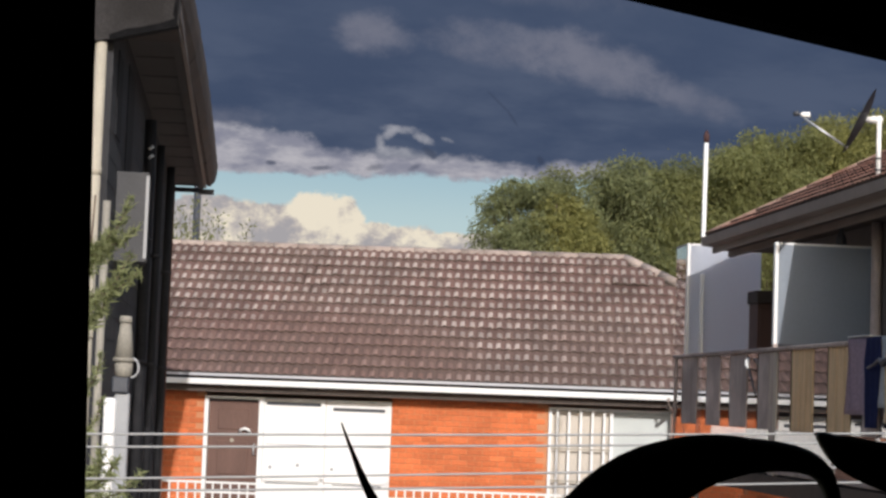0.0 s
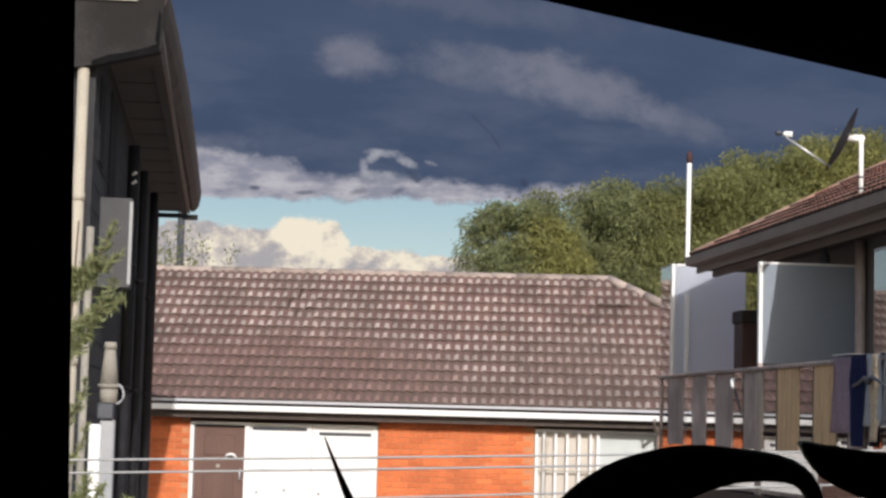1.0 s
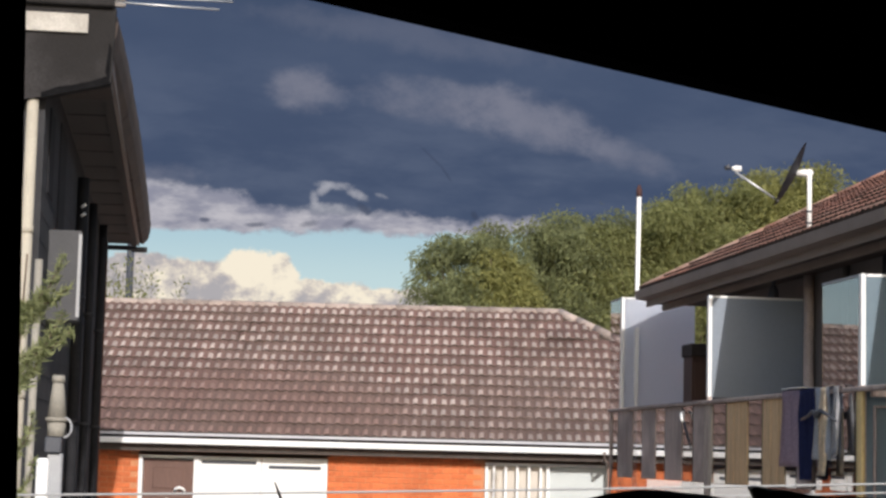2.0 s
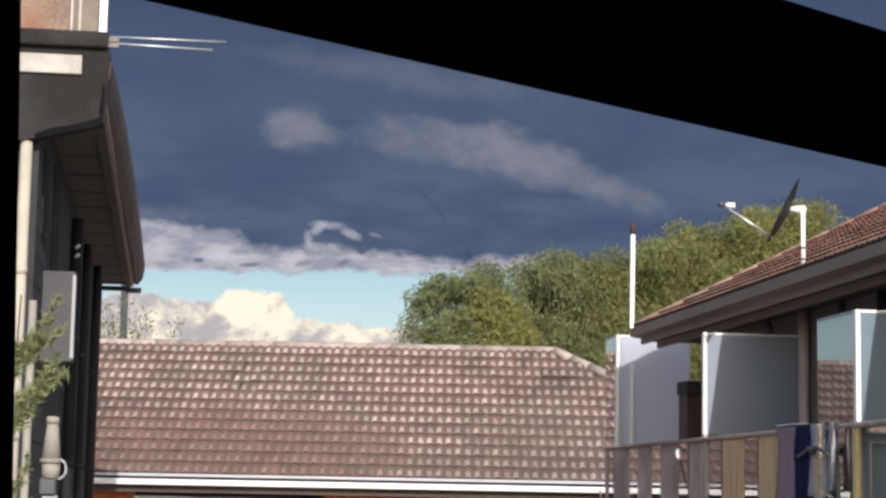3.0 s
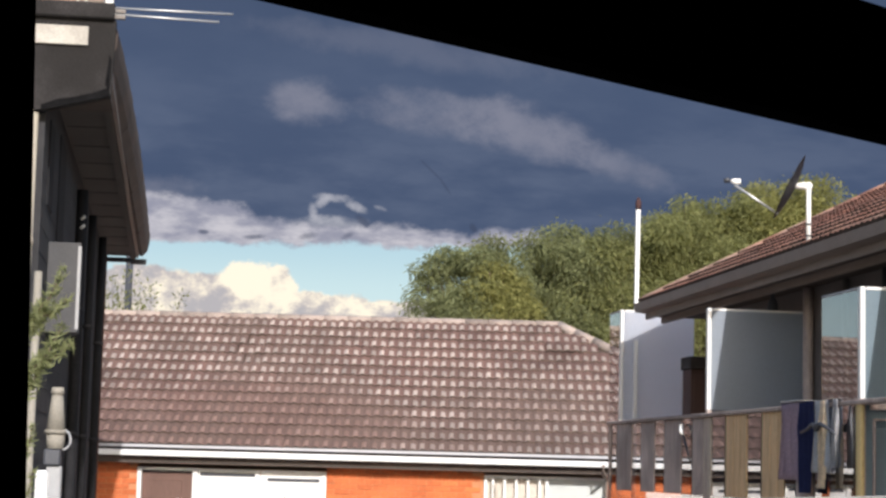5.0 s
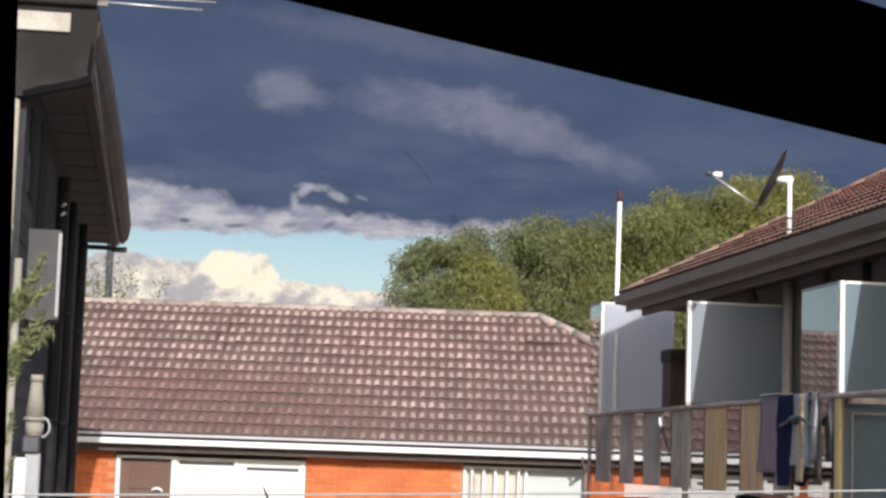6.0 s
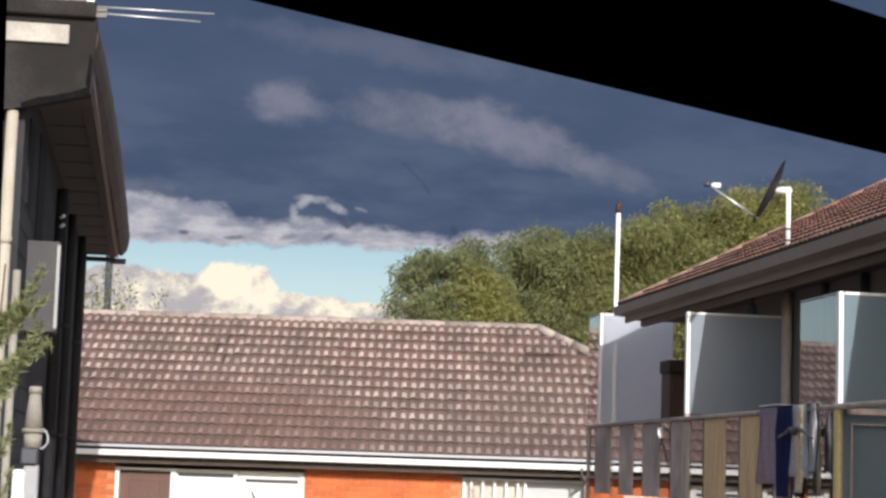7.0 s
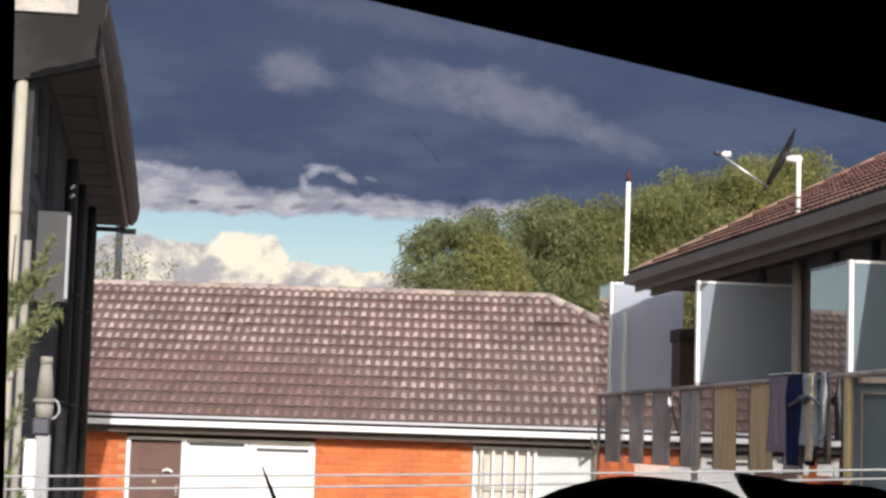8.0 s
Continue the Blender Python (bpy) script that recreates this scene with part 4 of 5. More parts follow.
# meter box and service fittings
meter = thing("meter_box", "grey metal meter box on the weatherboard wall", "box", pose(LX - 0.02, 14.0, EYE + 0.9))
part("case", soften(B(0, 0.245, 0, 0.42, 0, 0.64), 0.012, 2), M["meter_grey"], meter)
part("lid", soften(B(0.0, 0.255, -0.018, 0.0, -0.005, 0.645), 0.006), M["meter_grey"], meter)
part("hinge_strip", B(0.235, 0.258, -0.022, 0.02, 0.02, 0.62), M["grey_box"], meter, "bright edge strip")
fit = thing("service_bell", "grey bell-shaped service insulator on a bracket", "insulator", pose(-0.755, 13.0, EYE + 0.06))
for z0, z1, r0, r1, kind in ((0.36, 0.405, 0.047, 0.040, "cap"), (0.10, 0.125, 0.076, 0.076, "collar"), (0.0, 0.10, 0.058, 0.062, "socket")):
    bm = bmesh.new()
    tube(bm, [(0, 0, z0), (0, 0, z1)], [r0, r1], 14)
    part(kind, bm, M["bell_grey"], fit)
bm = bmesh.new()
tube(bm, [(0, 0, 0.125), (0, 0, 0.36)], [0.064, 0.037], 14)
part("bell", bm, M["bell_grey"], fit)
bm = bmesh.new()
tube(bm, [(0.05 + 0.05 * math.sin(a), -0.02, 0.06 - 0.065 * math.cos(a)) for a in [k * math.pi / 8 for k in range(9)]], 0.008, 8)
part("ring", bm, M["grey_box"], fit)
part("base", soften(B(-0.07, 0.04, -0.05, 0.06, -0.11, 0.0), 0.01), M["dark_metal"], fit)
part("stem", soften(B(-0.05, 0.05, -0.02, 0.06, -2.66, -0.11), 0.01), M["grey_box"], fit)
cap = thing("white_guard", "white plastic pipe guard on the wall", "guard", pose(-0.80, 12.5, EYE - 0.08))
bm = bmesh.new()
tube(bm, [(0, 0, -2.52), (0, 0, -0.02), (0, 0, 0.0)], [0.042, 0.042, 0.03], 12)
part("guard", bm, M["white"], cap)

# far pole behind the brick house
pole = thing("far_pole", "thin dark grey pole behind the brick house", "pole", pose(-0.98, 40, 0))
bm = bmesh.new()
tube(bm, [(0, 0, 0), (0, 0, EYE + 4.3)], 0.075, 8)
part("pole", bm, M["dark_metal"], pole)


# ---- washing line across the yard ----
line = thing("washing_line", "four pale washing lines strung between two steel posts", "washing line")
for n, (a, b) in enumerate((((-0.9, -0.165), (2.9, -0.03)), ((-0.9, -0.208), (2.9, -0.058)), ((-0.9, -0.312), (2.9, -0.13)), ((-0.9, -0.35), (2.9, -0.187)))):
    bm = bmesh.new()
    pts_l = [(a[0] + (b[0] - a[0]) * k / 12, 6.0 + 0.05 * n, EYE + a[1] + (b[1] - a[1]) * k / 12 - 0.008 * math.sin(math.pi * k / 12)) for k in range(13)]
    tube(bm, pts_l, 0.0036, 8)
    part("line", bm, M["wire"], line)
for x in (-0.9, 2.9):
    bm = bmesh.new()
    tube(bm, [(x, 6.08, 0), (x, 6.08, EYE + 0.1)], 0.03, 12)
    part("post", bm, M["metal"], line)
    part("arm", soften(B(x - 0.02, x + 0.02, 5.97, 6.2, EYE - 0.37, EYE + 0.02), 0.004), M["metal"], line)


# ---- foliage ----
def leaf_mass(name, mat, centres, radii, count, size, seed, droop=0.35, shell=0.55, fray=0.10):
    """Many small pointed leaves spread through clumps; each leaf is a folded rhomb."""
    rng = np.random.default_rng(seed)
    centres, radii = np.array(centres), np.array(radii)
    w = radii.prod(axis=1) ** 0.67
    pick = rng.choice(len(centres), count, p=w / w.sum())
    d = rng.normal(size=(count, 3))
    d /= np.linalg.norm(d, axis=1)[:, None]
    rad = shell + (1 - shell) * rng.random(count) ** 0.5
    rad *= 1 + fray * rng.normal(size=count)
    pos = centres[pick] + d * radii[pick] * rad[:, None]
    along = d + rng.normal(size=(count, 3)) * 0.7
    along[:, 2] -= droop
    along /= np.linalg.norm(along, axis=1)[:, None]
    side = np.cross(along, rng.normal(size=(count, 3)))
    side /= np.linalg.norm(side, axis=1)[:, None]
    up = np.cross(side, along)
    ln = size[0] * (0.6 + 0.8 * rng.random(count))[:, None]
    wd = size[1] * (0.6 + 0.8 * rng.random(count))[:, None]
    a, b = pos - along * ln / 2, pos + along * ln / 2
    l, r = pos + side * wd / 2 + up * wd * 0.2, pos - side * wd / 2 + up * wd * 0.2
    co = np.stack([a, l, b, r], axis=1).reshape(-1, 3)
    idx = np.arange(count) * 4
    faces = np.stack([np.stack([idx, idx + 1, idx + 2], 1), np.stack([idx, idx + 2, idx + 3], 1)], 1).reshape(-1, 3)
    me = bpy.data.meshes.new(name)
    me.from_pydata(co.tolist(), [], faces.tolist())
    me.materials.append(mat)
    return me


def tree(x, y, top, radius, seed, lab, leaves=26000, mat="leaf", droop=0.5, size=(0.145, 0.05)):
    rnd = random.Random(seed)
    th = thing("tree", lab, "tree", pose(x, y, 0), "trees behind the brick house")
    h = top
    bm = bmesh.new()
    tube(bm, [(0, 0, 0), (0.1, 0, h * 0.2), (-0.05, 0.1, h * 0.42), (0.1, 0, h * 0.7)], [0.24, 0.2, 0.15, 0.06], 10)
    part("trunk", bm, M["bark"], th)
    centres, radii = [], []
    for k in range(44):
        a, e = rnd.random() * math.tau, rnd.uniform(-0.6, 1.0)
        rr = radius * rnd.uniform(0.45, 0.92)
        c = (rr * math.cos(a) * math.cos(e * 1.2), rr * math.sin(a) * math.cos(e * 1.2) * 0.8, h - radius * 0.98 + rr * math.sin(e * 1.2) * 0.95)
        s = radius * rnd.uniform(0.14, 0.32)
        centres.append(c), radii.append((s * 1.25, s, s * 0.8))
        if k % 4 == 0:
            bm = bmesh.new()
            mid = Vector(c) * 0.5 + Vector((0, 0, h * 0.22))
            tube(bm, [(0, 0, h * 0.36), mid, c], [0.07, 0.045, 0.012], 7)
            part("limb", bm, M["bark"], th)
    for k in range(14):
        a = rnd.random() * math.tau
        centres.append((radius * 0.75 * math.cos(a) * rnd.random(), radius * 0.6 * math.sin(a), h - radius * rnd.uniform(1.0, 2.0)))
        s = radius * rnd.uniform(0.40, 0.55)
        radii.append((s, s, s))
    centres.append((0.0, 0.0, h - radius * 1.05)), radii.append((radius * 0.6, radius * 0.5, radius * 0.6))
    ob = new("crown", leaf_mass("crown", M[mat], centres, radii, leaves, size, seed, droop, 0.38, 0.16))
    ob.parent = th
    ob["kind"] = "stuff"


tree(6.45, 41.6, EYE + 5.22, 1.35, 11, "feathery green tree with drooping sprays", 36000, "leaf_olive", 1.3, (0.12, 0.028))
tree(7.0, 41.0, EYE + 4.55, 0.95, 31, "low bright green tree behind the roof", 28000, "leaf_yellow", 0.8, (0.12, 0.028))
tree(9.05, 42.5, EYE + 5.85, 1.55, 12, "grey-green tree with a loose drooping crown", 66000, "leaf_olive", 1.1, (0.12, 0.028))
tree(10.3, 42.0, EYE + 5.95, 1.75, 13, "green tree with a loose crown", 66000, "leaf", 1.0, (0.12, 0.028))
tree(12.0, 42.5, EYE + 6.80, 1.85, 14, "tall yellow-green tree with a rounded crown", 76000, "leaf", 0.6, (0.115, 0.030))
tree(14.0, 43.0, EYE + 7.2, 1.9, 15, "tall yellow-green tree with a broad crown", 76000, "leaf_yellow", 0.6, (0.115, 0.030))
tree(16.2, 43.5, EYE + 7.0, 2.1, 16, "green tree with a broad crown", 50000, "leaf", 0.8, (0.12, 0.028))


def shrub(name, label, base, tips, count, size, seed, spread, mat="leaf_dark"):
    """Thin stems with sprays of narrow leaves towards their tips."""
    th = thing(name, label, "shrub", pose(*base))
    centres, radii = [], []
    for tip in tips:
        v = Vector(tip) - Vector(base)
        bm = bmesh.new()
        mid = v * 0.5 + Vector((-0.06, 0.04, 0.05))
        tube(bm, [(0, 0, 0), mid, v], [0.014, 0.009, 0.003], 6)
        part("stem", bm, M["bark"], th)
        for k in range(5):
            f = 1 - 0.055 * k
            c = mid.lerp(v, f * 2 - 1) if f > 0.5 else v * f
            centres.append(tuple(c)), radii.append((spread * (0.6 + 0.15 * k),) * 3)
    ob = new("leaves", leaf_mass("leaves", M[mat], centres, radii, count, size, seed, -0.3, 0.1))
    ob.parent = th
    ob["kind"] = "stuff"


def spray_shrub(name, label, base, stems, sprays, count, size, seed):
    """Bare upright stems with side branches clothed in narrow leaves."""
    th = thing(name, label, "shrub", pose(*base))
    centres, radii = [], []
    for top in stems:
        v = Vector(top) - Vector(base)
        bm = bmesh.new()
        tube(bm, [(0, 0, 0), v * 0.5 + Vector((-0.02, 0.02, 0)), v], [0.014, 0.009, 0.004], 6)
        part("stem", bm, M["bark"], th)
    for a, b, r in sprays:
        a, b = Vector(a) - Vector(base), Vector(b) - Vector(base)
        bend = a.lerp(b, 0.55) + Vector((0.02, 0, -0.015))
        bm = bmesh.new()
        tube(bm, [a, bend, b], [0.006, 0.004, 0.0015], 6)
        part("branch", bm, M["bark"], th)
        for k in range(8):
            f = k / 7
            c = a.lerp(bend, f * 2) if f < 0.5 else bend.lerp(b, f * 2 - 1)
            centres.append(tuple(c)), radii.append((r * (1.1 - 0.5 * f),) * 3)
    ob = new("leaves", leaf_mass("leaves", M["leaf_dark"], centres, radii, count, size, seed, -0.45, 0.1))
    ob.parent = th
    ob["kind"] = "stuff"


spray_shrub("grevillea", "green needle-leaved shrub beside the weatherboard wall", (-0.72, 8.2, 0),
            [(-0.63, 8.2, EYE + 0.80), (-0.66, 8.25, EYE + 0.5), (-0.62, 8.15, EYE - 0.3)],
            [((-0.65, 8.2, EYE + 0.53), (-0.475, 8.15, EYE + 0.79), 0.040), ((-0.64, 8.2, EYE + 0.56), (-0.46, 8.2, EYE + 0.66), 0.036),
             ((-0.66, 8.2, EYE + 0.48), (-0.56, 8.2, EYE + 0.62), 0.040),
             ((-0.65, 8.2, EYE + 0.30), (-0.47, 8.15, EYE + 0.55), 0.038), ((-0.64, 8.2, EYE + 0.36), (-0.435, 8.2, EYE + 0.48), 0.036),
             ((-0.66, 8.2, EYE + 0.22), (-0.55, 8.2, EYE + 0.41), 0.040), ((-0.65, 8.2, EYE - 0.05), (-0.575, 8.2, EYE + 0.13), 0.026),
             ((-0.64, 8.2, EYE - 0.22), (-0.565, 8.2, EYE - 0.06), 0.022),
             ((-0.63, 8.2, EYE - 0.52), (-0.375, 8.15, EYE - 0.36), 0.036), ((-0.63, 8.2, EYE - 0.46), (-0.48, 8.2, EYE - 0.31), 0.036),
             ((-0.62, 8.2, EYE - 0.40), (-0.55, 8.2, EYE - 0.27), 0.036), ((-0.60, 8.2, EYE - 0.55), (-0.44, 8.2, EYE - 0.46), 0.036)], 2300, (0.062, 0.008), 21)
shrub("bare_shrub", "thin twiggy shrub behind the brick house", (-0.6, 39.0, 0),
      [(-1.3, 39, EYE + 3.6), (-0.9, 39.2, EYE + 3.75), (-0.5, 39.1, EYE + 3.45), (0.1, 39, EYE + 3.3), (-1.1, 39, EYE + 3.5), (-0.7, 39.1, EYE + 3.3), (-1.7, 39, EYE + 3.9)], 1500, (0.11, 0.035), 22, 0.33, "leaf")


# ---- paling fence added beyond the block to keep bright sky out of gaps ----
fence = thing("filler_fence", "added dark paling fence hiding the sky behind the houses", "fence", pose(8.9, 33.5, 0))
for z in (0.5, EYE + 0.4):
    part("fence_rail", B(0, 9.0, 0.03, 0.08, z, z + 0.08), M["brown"], fence)
me = None
for i in range(60):
    if me is None:
        ob = part("paling", soften(B(0, 0.14, 0, 0.025, 0, EYE + 0.85), 0.004), M["brown"], fence)
        me = ob.data
    else:
        ob = new("paling", me)
        ob.parent = fence
    ob.location.x = i * 0.15

# low brick pier in the yard
pier = thing("brick_pier", "low orange brick pier in the yard", "pier", HX @ Matrix.Translation((4.78, -2.3, GZ)))
for k in range(17):
    for q in range(2):
        o = 0.115 if k % 2 else 0.0
        part("brick", soften(B(-0.115 + q * 0.24 - o + 0.06, 0.115 + q * 0.24 - o + 0.06, 0, 0.22, k * 0.086, k * 0.086 + 0.076), 0.004), M["brick"], pier)
part("core", B(-0.1, 0.27, 0.012, 0.2, 0, 1.46), M["mortar"], pier)
part("coping", soften(B(-0.2, 0.36, -0.03, 0.25, 1.463, 1.52), 0.01), M["white"], pier, "pale coping stone")


# ---- dark room round the camera, with its window ----
WM = Matrix(((0.819, -0.574, 0, -0.0734), (0.574, 0.819, 0, 0.90), (0, 0, 1, EYE), (0, 0, 0, 1)))


def room_piece(name, a, mat, label):
    ob = setting(name, B(*a), M[mat], label)
    ob.matrix_world = WM
    return ob


jamb = setting("wall_window_left", prism(bmesh.new(), [(-2.0, 0, -1.5), (0.056, 0, -1.5), (-0.031, 0, 1.05), (-2.0, 0, 1.05)], (0, 0.0, 0), (0, 0.12, 0)), M["room"], "unlit plaster wall beside the window")
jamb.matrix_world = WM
room_piece("wall_window_right", (1.7, 3.2, 0.0, 0.12, -1.5, 1.05), "room", "unlit plaster wall beside the window")
room_piece("wall_below_window", (0.0, 1.7, 0.0, 0.12, -1.5, -0.25), "room", "unlit plaster wall below the window")
room_piece("wall_above_window", (0.0, 1.7, 0.0, 0.12, 0.62, 1.05), "room", "unlit plaster wall above the window")
room_piece("wall_left", (-2.12, -2.0, -3.0, 0.12, -1.5, 1.05), "room", "unlit plaster side wall")
room_piece("wall_right", (3.2, 3.32, -3.0, 0.12, -1.5, 1.05), "room", "unlit plaster side wall")
room_piece("wall_back", (-2.12, 3.32, -3.12, -3.0, -1.5, 1.05), "room", "unlit plaster back wall")
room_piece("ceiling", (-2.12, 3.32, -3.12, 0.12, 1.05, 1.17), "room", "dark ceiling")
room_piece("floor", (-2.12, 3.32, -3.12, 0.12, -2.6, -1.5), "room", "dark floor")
win = thing("window_1", "unlit window, coloured near-black, with a fanlight over its transom", "", WM, "", "structure")
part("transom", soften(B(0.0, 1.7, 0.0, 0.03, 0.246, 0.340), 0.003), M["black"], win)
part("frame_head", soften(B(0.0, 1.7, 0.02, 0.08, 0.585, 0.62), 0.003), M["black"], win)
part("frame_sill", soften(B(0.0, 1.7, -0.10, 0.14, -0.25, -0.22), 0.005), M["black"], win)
part("groove", B(0.0, 1.7, -0.004, 0.0, 0.315, 0.320), M["dark_metal"], win)

# ---- potted plant inside the window ----
stand = thing("plant_stand", "dark wooden plant stand below the window", "stand", pose(0.20, 0.82, EYE - 1.5))
part("top", soften(B(-0.22, 0.22, -0.13, 0.13, 1.08, 1.10), 0.004), M["black"], stand)
for x in (-0.19, 0.19):
    for y in (-0.10, 0.10):
        part("leg", soften(B(x - 0.015, x + 0.015, y - 0.015, y + 0.015, 0, 1.08), 0.003), M["black"], stand)
plant = thing("potted_succulent", "dark broad-leaved potted plant by the window", "plant", pose(0.20, 0.82, EYE - 0.40))
bm = bmesh.new()
tube(bm, [(0, 0, 0), (0, 0, 0.15), (0, 0, 0.16), (0, 0, 0.19)], [0.07, 0.095, 0.105, 0.105], 20)
part("pot", bm, M["rust"], plant, "earthenware pot")


def blade(points, widths, thick=0.004):
    """A fleshy leaf: a spine with a width at each point, thicker at the middle."""
    bm = bmesh.new()
    # round the spine off between its points
    ctrl = [Vector(p) for p in points]
    pts_b, wide = [], []
    for i in range(len(ctrl) - 1):
        p0, p1, p2, p3 = ctrl[max(i - 1, 0)], ctrl[i], ctrl[i + 1], ctrl[min(i + 2, len(ctrl) - 1)]
        for q in range(5):
            u = q / 5
            pts_b.append(0.5 * (2 * p1 + (p2 - p0) * u + (2 * p0 - 5 * p1 + 4 * p2 - p3) * u * u + (3 * p1 - p0 - 3 * p2 + p3) * u ** 3))
            wide.append(widths[i] + (widths[i + 1] - widths[i]) * u)
    pts_b.append(ctrl[-1]), wide.append(widths[-1])
    rows_b = []
    for i, p in enumerate(pts_b):
        d = (pts_b[min(i + 1, len(pts_b) - 1)] - pts_b[max(i - 1, 0)]).normalized()
        s = d.cross(Vector((0, 1, 0))).normalized()
        k = d.cross(s)
        w = wide[i] / 2
        rows_b.append([bm.verts.new(p + s * w), bm.verts.new(p + s * w * 0.4 + k * thick), bm.verts.new(p - s * w * 0.4 + k * thick), bm.verts.new(p - s * w),
                       bm.verts.new(p - s * w * 0.4 - k * thick), bm.verts.new(p + s * w * 0.4 - k * thick)])
    for r0, r1 in zip(rows_b, rows_b[1:]):
        for j in range(6):
            f = bm.faces.new((r0[j], r0[(j + 1) % 6], r1[(j + 1) % 6], r1[j]))
            f.smooth = True
    bm.faces.new(rows_b[0][::-1]), bm.faces.new(rows_b[-1])
    return bm


def at(px, z):
    """A place on the plant, from its pot's foot."""
    return (px - 0.201, 0.03, z + 0.3972)


part("leaf", blade([at(0.185, -0.20), at(0.150, -0.09), at(0.172, -0.046), at(0.200, -0.0255), at(0.232, -0.019), at(0.262, -0.023), at(0.272, -0.044), at(0.276, -0.075)],
                   [0.03, 0.045, 0.043, 0.028, 0.016, 0.010, 0.007, 0.003]), M["plant_leaf"], plant, "broad arching leaf")
part("leaf", blade([at(0.21, -0.20), at(0.30, -0.10), at(0.36, -0.05), at(0.33, -0.028), at(0.295, -0.022), at(0.275, -0.016), at(0.262, -0.008)],
                   [0.03, 0.04, 0.035, 0.03, 0.022, 0.016, 0.002]), M["plant_leaf"], plant)
part("leaf", blade([at(0.19, -0.20), at(0.12, -0.11), at(0.075, -0.062), at(0.0605, -0.041), at(0.0522, -0.0235), at(0.0467, -0.0105)],
                   [0.012, 0.009, 0.006, 0.0042, 0.002, 0.0006], 0.0012), M["plant_leaf"], plant, "thin pointed leaf")


# ---- roof tiles and bricks of the brick house ----
slope = math.atan2(RISE, RUN)
LEN = math.hypot(RISE, RUN)
ROWS, TW = 13, 0.30
TL = LEN / ROWS
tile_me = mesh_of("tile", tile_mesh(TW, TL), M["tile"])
tile_me.materials.append(M["tile_pale"]), tile_me.materials.append(M["tile_half_pale"]), tile_me.materials.append(M["tile_lip"])
up_slope = Matrix.Rotation(slope, 4, "X")
rest_v, rest_f = [], []
base_co = [v.co.copy() for v in tile_me.vertices]
base_f = [tuple(p.vertices) for p in tile_me.polygons]
base_i = [p.material_index for p in tile_me.polygons]
rnd = random.Random(4)
for r in range(ROWS):
    u = r * TL
    right = EAVE_R + (RIDGE_R - EAVE_R) * ((r + 0.5) / ROWS)
    left = EAVE_L + (RIDGE_L - EAVE_L) * ((r + 0.5) / ROWS)
    x = -4.4 + TW * 0.5 * (r % 2)
    x -= TW * math.floor((x - left) / TW)
    while x < right - TW * 0.35:
        m = Matrix.Translation((x, EAVE_Y - 0.06 + u * math.cos(slope), EAVE_Z + 0.004 + u * math.sin(slope))) @ up_slope
        m = m @ Euler((rnd.uniform(-0.012, 0.012), rnd.uniform(-0.01, 0.01), rnd.uniform(-0.012, 0.012))).to_matrix().to_4x4()
        if r == 10 and 2.8 < x < 3.6:  # a few slipped tiles stand proud of their course
            m = m @ Matrix.Translation((0, -0.03, 0.035))
        elif r in (8, 9, 10) and -2.2 < x < -1.9:  # and one column has sunk
            m = m @ Matrix.Translation((0.02, 0, -0.016))
        if -4.3 < x < 2.45:
            ob = new("roof_tile", tile_me)
            ob.parent = roof
            ob.matrix_local = m
        else:
            o = len(rest_v)
            rest_v += [tuple(m @ v) for v in base_co]
            rest_f += [tuple(i + o for i in f) for f in base_f]
        x += TW
me = bpy.data.meshes.new("tiles")
me.from_pydata(rest_v, [], rest_f)
me.materials.append(M["tile"]), me.materials.append(M["tile_pale"]), me.materials.append(M["tile_half_pale"]), me.materials.append(M["tile_lip"])
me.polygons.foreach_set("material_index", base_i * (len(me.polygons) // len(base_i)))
me.polygons.foreach_set("use_smooth", [True] * len(me.polygons))
ob = new("outer_tiles", me)
ob.parent = roof
ob["kind"] = "stuff"

BL, BH, J = 0.23, 0.076, 0.010


def brick_bm(w):
    bm = bmesh.new()
    c = 0.004
    f = [bm.verts.new((sx * (w / 2 - c), 0, sz * (BH / 2 - c))) for sx, sz in ((-1, -1), (1, -1), (1, 1), (-1, 1))]
    b = [bm.verts.new((sx * w / 2, 0.004, sz * BH / 2)) for sx, sz in ((-1, -1), (1, -1), (1, 1), (-1, 1))]
    k = [bm.verts.new((sx * w / 2, 0.03, sz * BH / 2)) for sx, sz in ((-1, -1), (1, -1), (1, 1), (-1, 1))]
    bm.faces.new(f)
    for i in range(4):
        j = (i + 1) % 4
        bm.faces.new((f[i], b[i], b[j], f[j]))
        bm.faces.new((b[i], k[i], k[j], b[j]))
    return bm


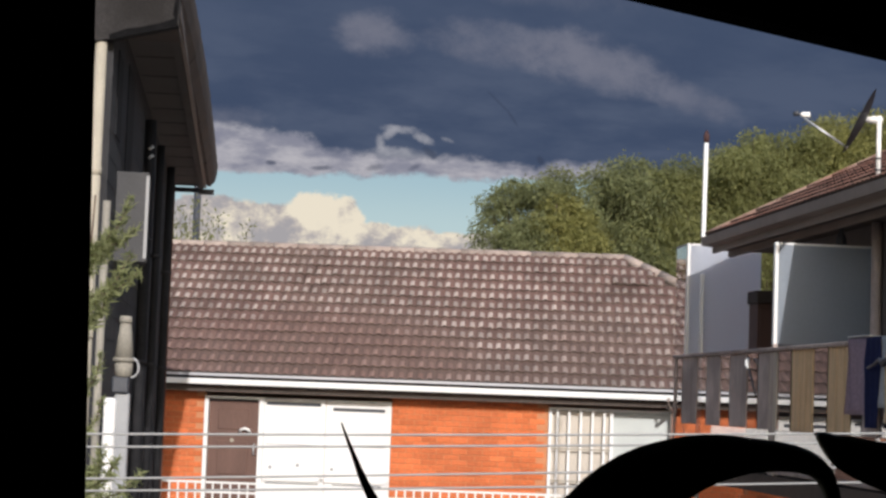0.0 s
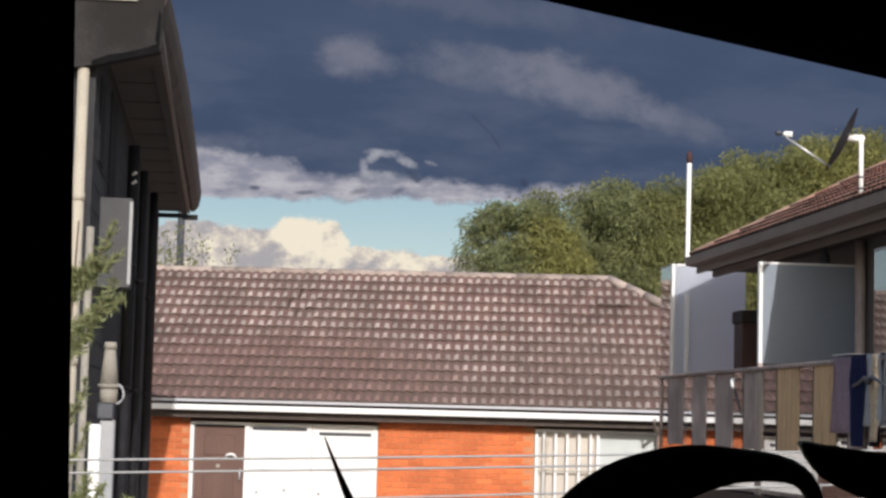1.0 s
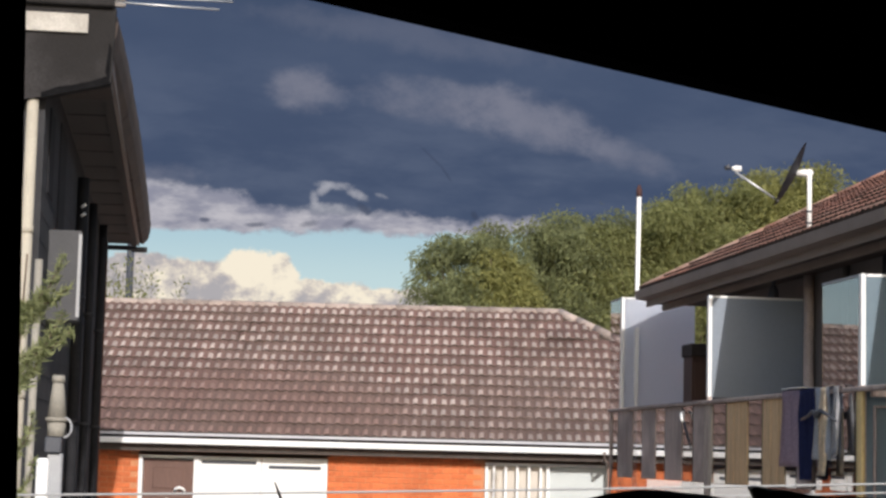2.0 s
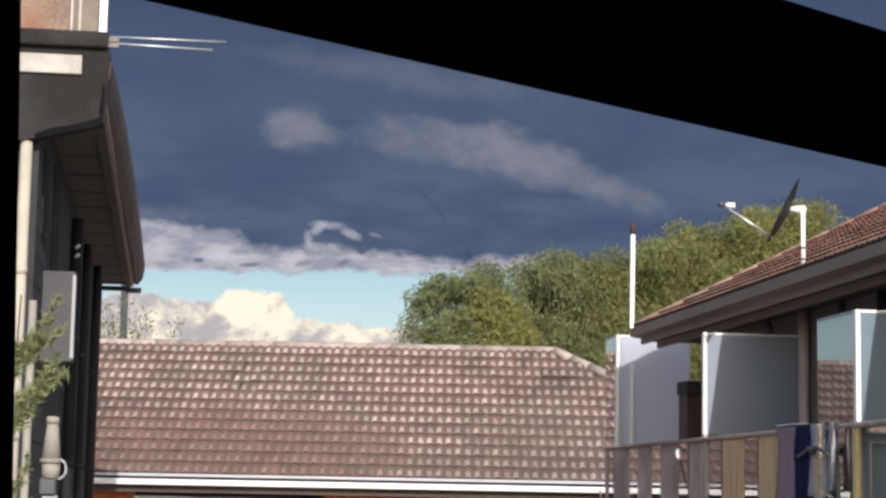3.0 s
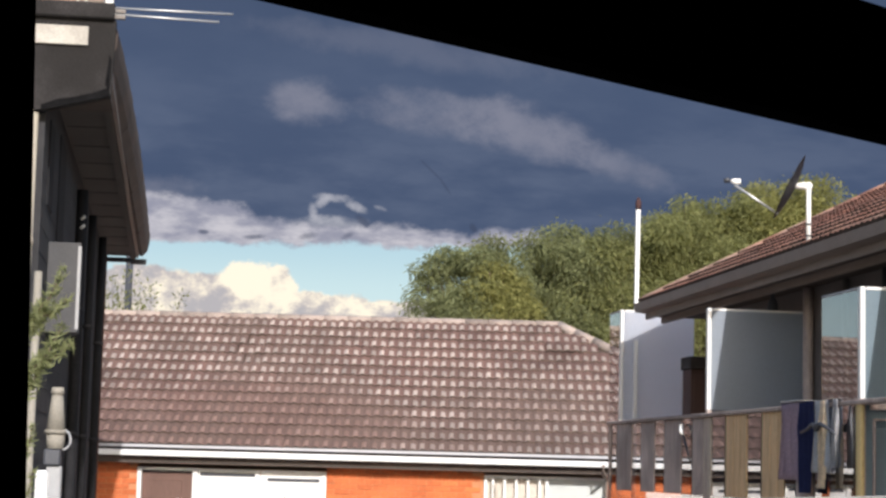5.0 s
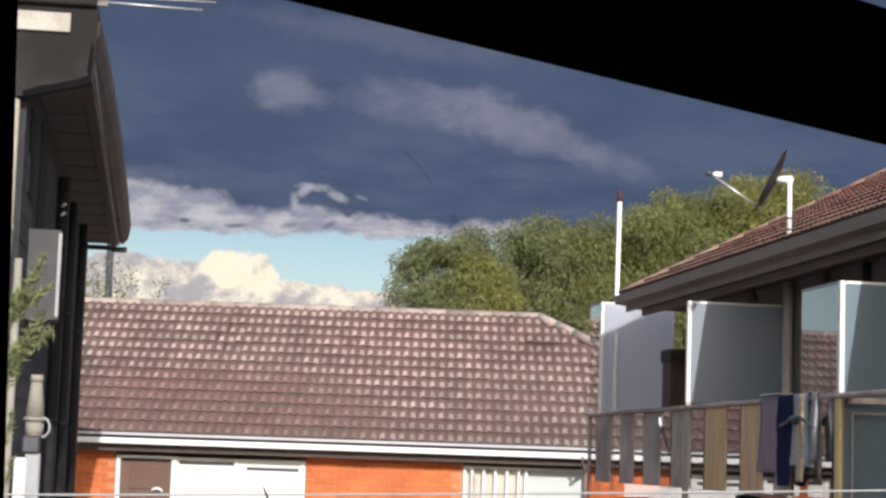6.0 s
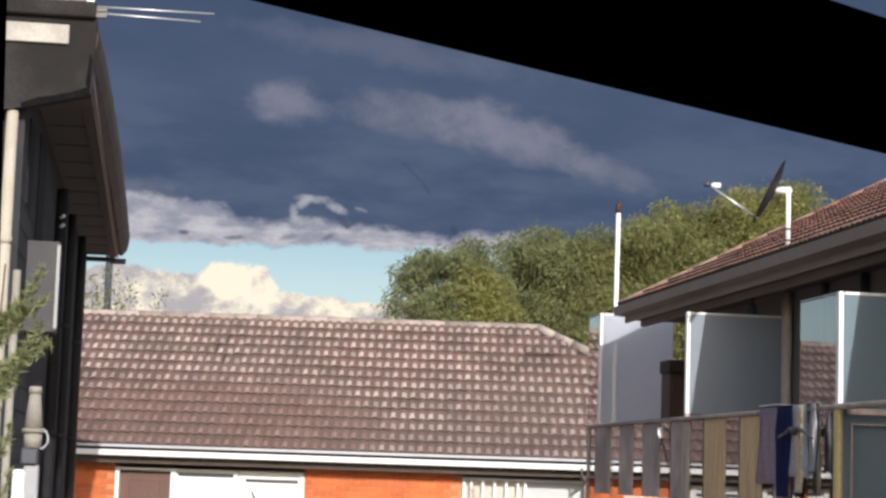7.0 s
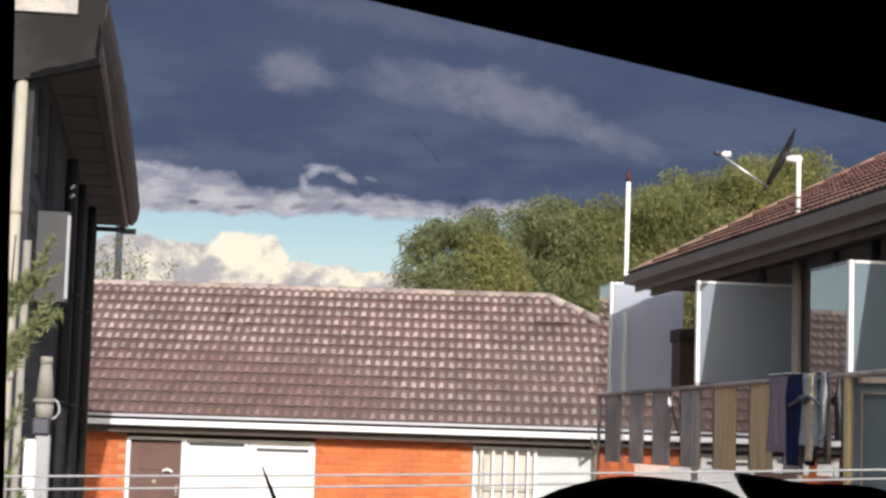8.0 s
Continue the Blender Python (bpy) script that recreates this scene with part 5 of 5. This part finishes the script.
brick_me = mesh_of("brick", brick_bm(BL), M["brick"])
half_me = mesh_of("half_brick", brick_bm(BL / 2 - J / 2), M["brick"])
rest_v, rest_f, made = [], [], 0
for s0, s1, z0 in ((-0.57, 1.88, GZ), (S0, -3.52, GZ), (3.85, S1, GZ), (1.88, 3.85, GZ)):
    top = WALL_TOP if s0 != 1.88 else -1.76
    n = int((top - z0) / (BH + J))
    for r in range(n):
        z = top - (r + 0.5) * (BH + J)
        x = s0 + (BL + J if r % 2 else (BL + J) / 2) / 2
        first = True
        while x < s1 - 0.05:
            half = (first and r % 2 == 0) or x + BL / 2 > s1
            first = False
            me_b = half_me if half else brick_me
            if x + (BL / 4 if half else BL / 2) > s1 + 0.01:
                break
            y = rnd.uniform(-0.002, 0.002)
            if made < 300 and r < 19 and -5.2 < x < 5.5:
                ob = new("brick", me_b)
                ob.parent = wall
                ob.location = (x, y, z)
                made += 1
            else:
                o = len(rest_v)
                rest_v += [(v.co.x + x, v.co.y + y, v.co.z + z) for v in me_b.vertices]
                rest_f += [tuple(i + o for i in p.vertices) for p in me_b.polygons]
            x += (BL + J) * (0.75 if half else 1.0)
me = bpy.data.meshes.new("outer_bricks")
me.from_pydata(rest_v, [], rest_f)
me.materials.append(M["brick"])
ob = new("outer_bricks", me)
ob.parent = wall
ob["kind"] = "stuff"

# ---- terracotta tiles of the block ----
slope2 = math.atan(SL)
tile2_bm = tile_mesh(0.24, 0.33, 0.55)
tile2 = mesh_of("clay_tile", tile2_bm, M["terracotta"])
tile2.materials.append(M["terracotta_worn"]), tile2.materials.append(M["terracotta"]), tile2.materials.append(M["tile_lip"])
made = 0
rest_v, rest_f = [], []
base_co = [v.co.copy() for v in tile2.vertices]
base_f = [tuple(p.vertices) for p in tile2.polygons]
lay = Matrix.Rotation(radians(-90), 4, "Z")
for r in range(11):
    u = r * 0.33 - 0.05
    y = YF - 0.16
    while y > 4.0:
        m = Matrix.Translation((GX - 0.02 + u * math.cos(slope2), y, GZ2 + 0.058 + u * math.sin(slope2))) @ Matrix.Rotation(-slope2, 4, "Y") @ lay
        m = m @ Euler((rnd.uniform(-0.02, 0.02), rnd.uniform(-0.02, 0.02), rnd.uniform(-0.02, 0.02))).to_matrix().to_4x4()
        if r < 5 and y > 12 and made < 300:
            ob = new("clay_tile", tile2)
            ob.parent = roof2
            ob.matrix_local = m
            made += 1
        else:
            o = len(rest_v)
            rest_v += [tuple(m @ v) for v in base_co]
            rest_f += [tuple(i + o for i in f) for f in base_f]
        y -= 0.24
me = bpy.data.meshes.new("upper_clay_tiles")
me.from_pydata(rest_v, [], rest_f)
me.materials.append(M["terracotta"])
ob = new("upper_clay_tiles", me)
ob.parent = roof2
ob["kind"] = "stuff"
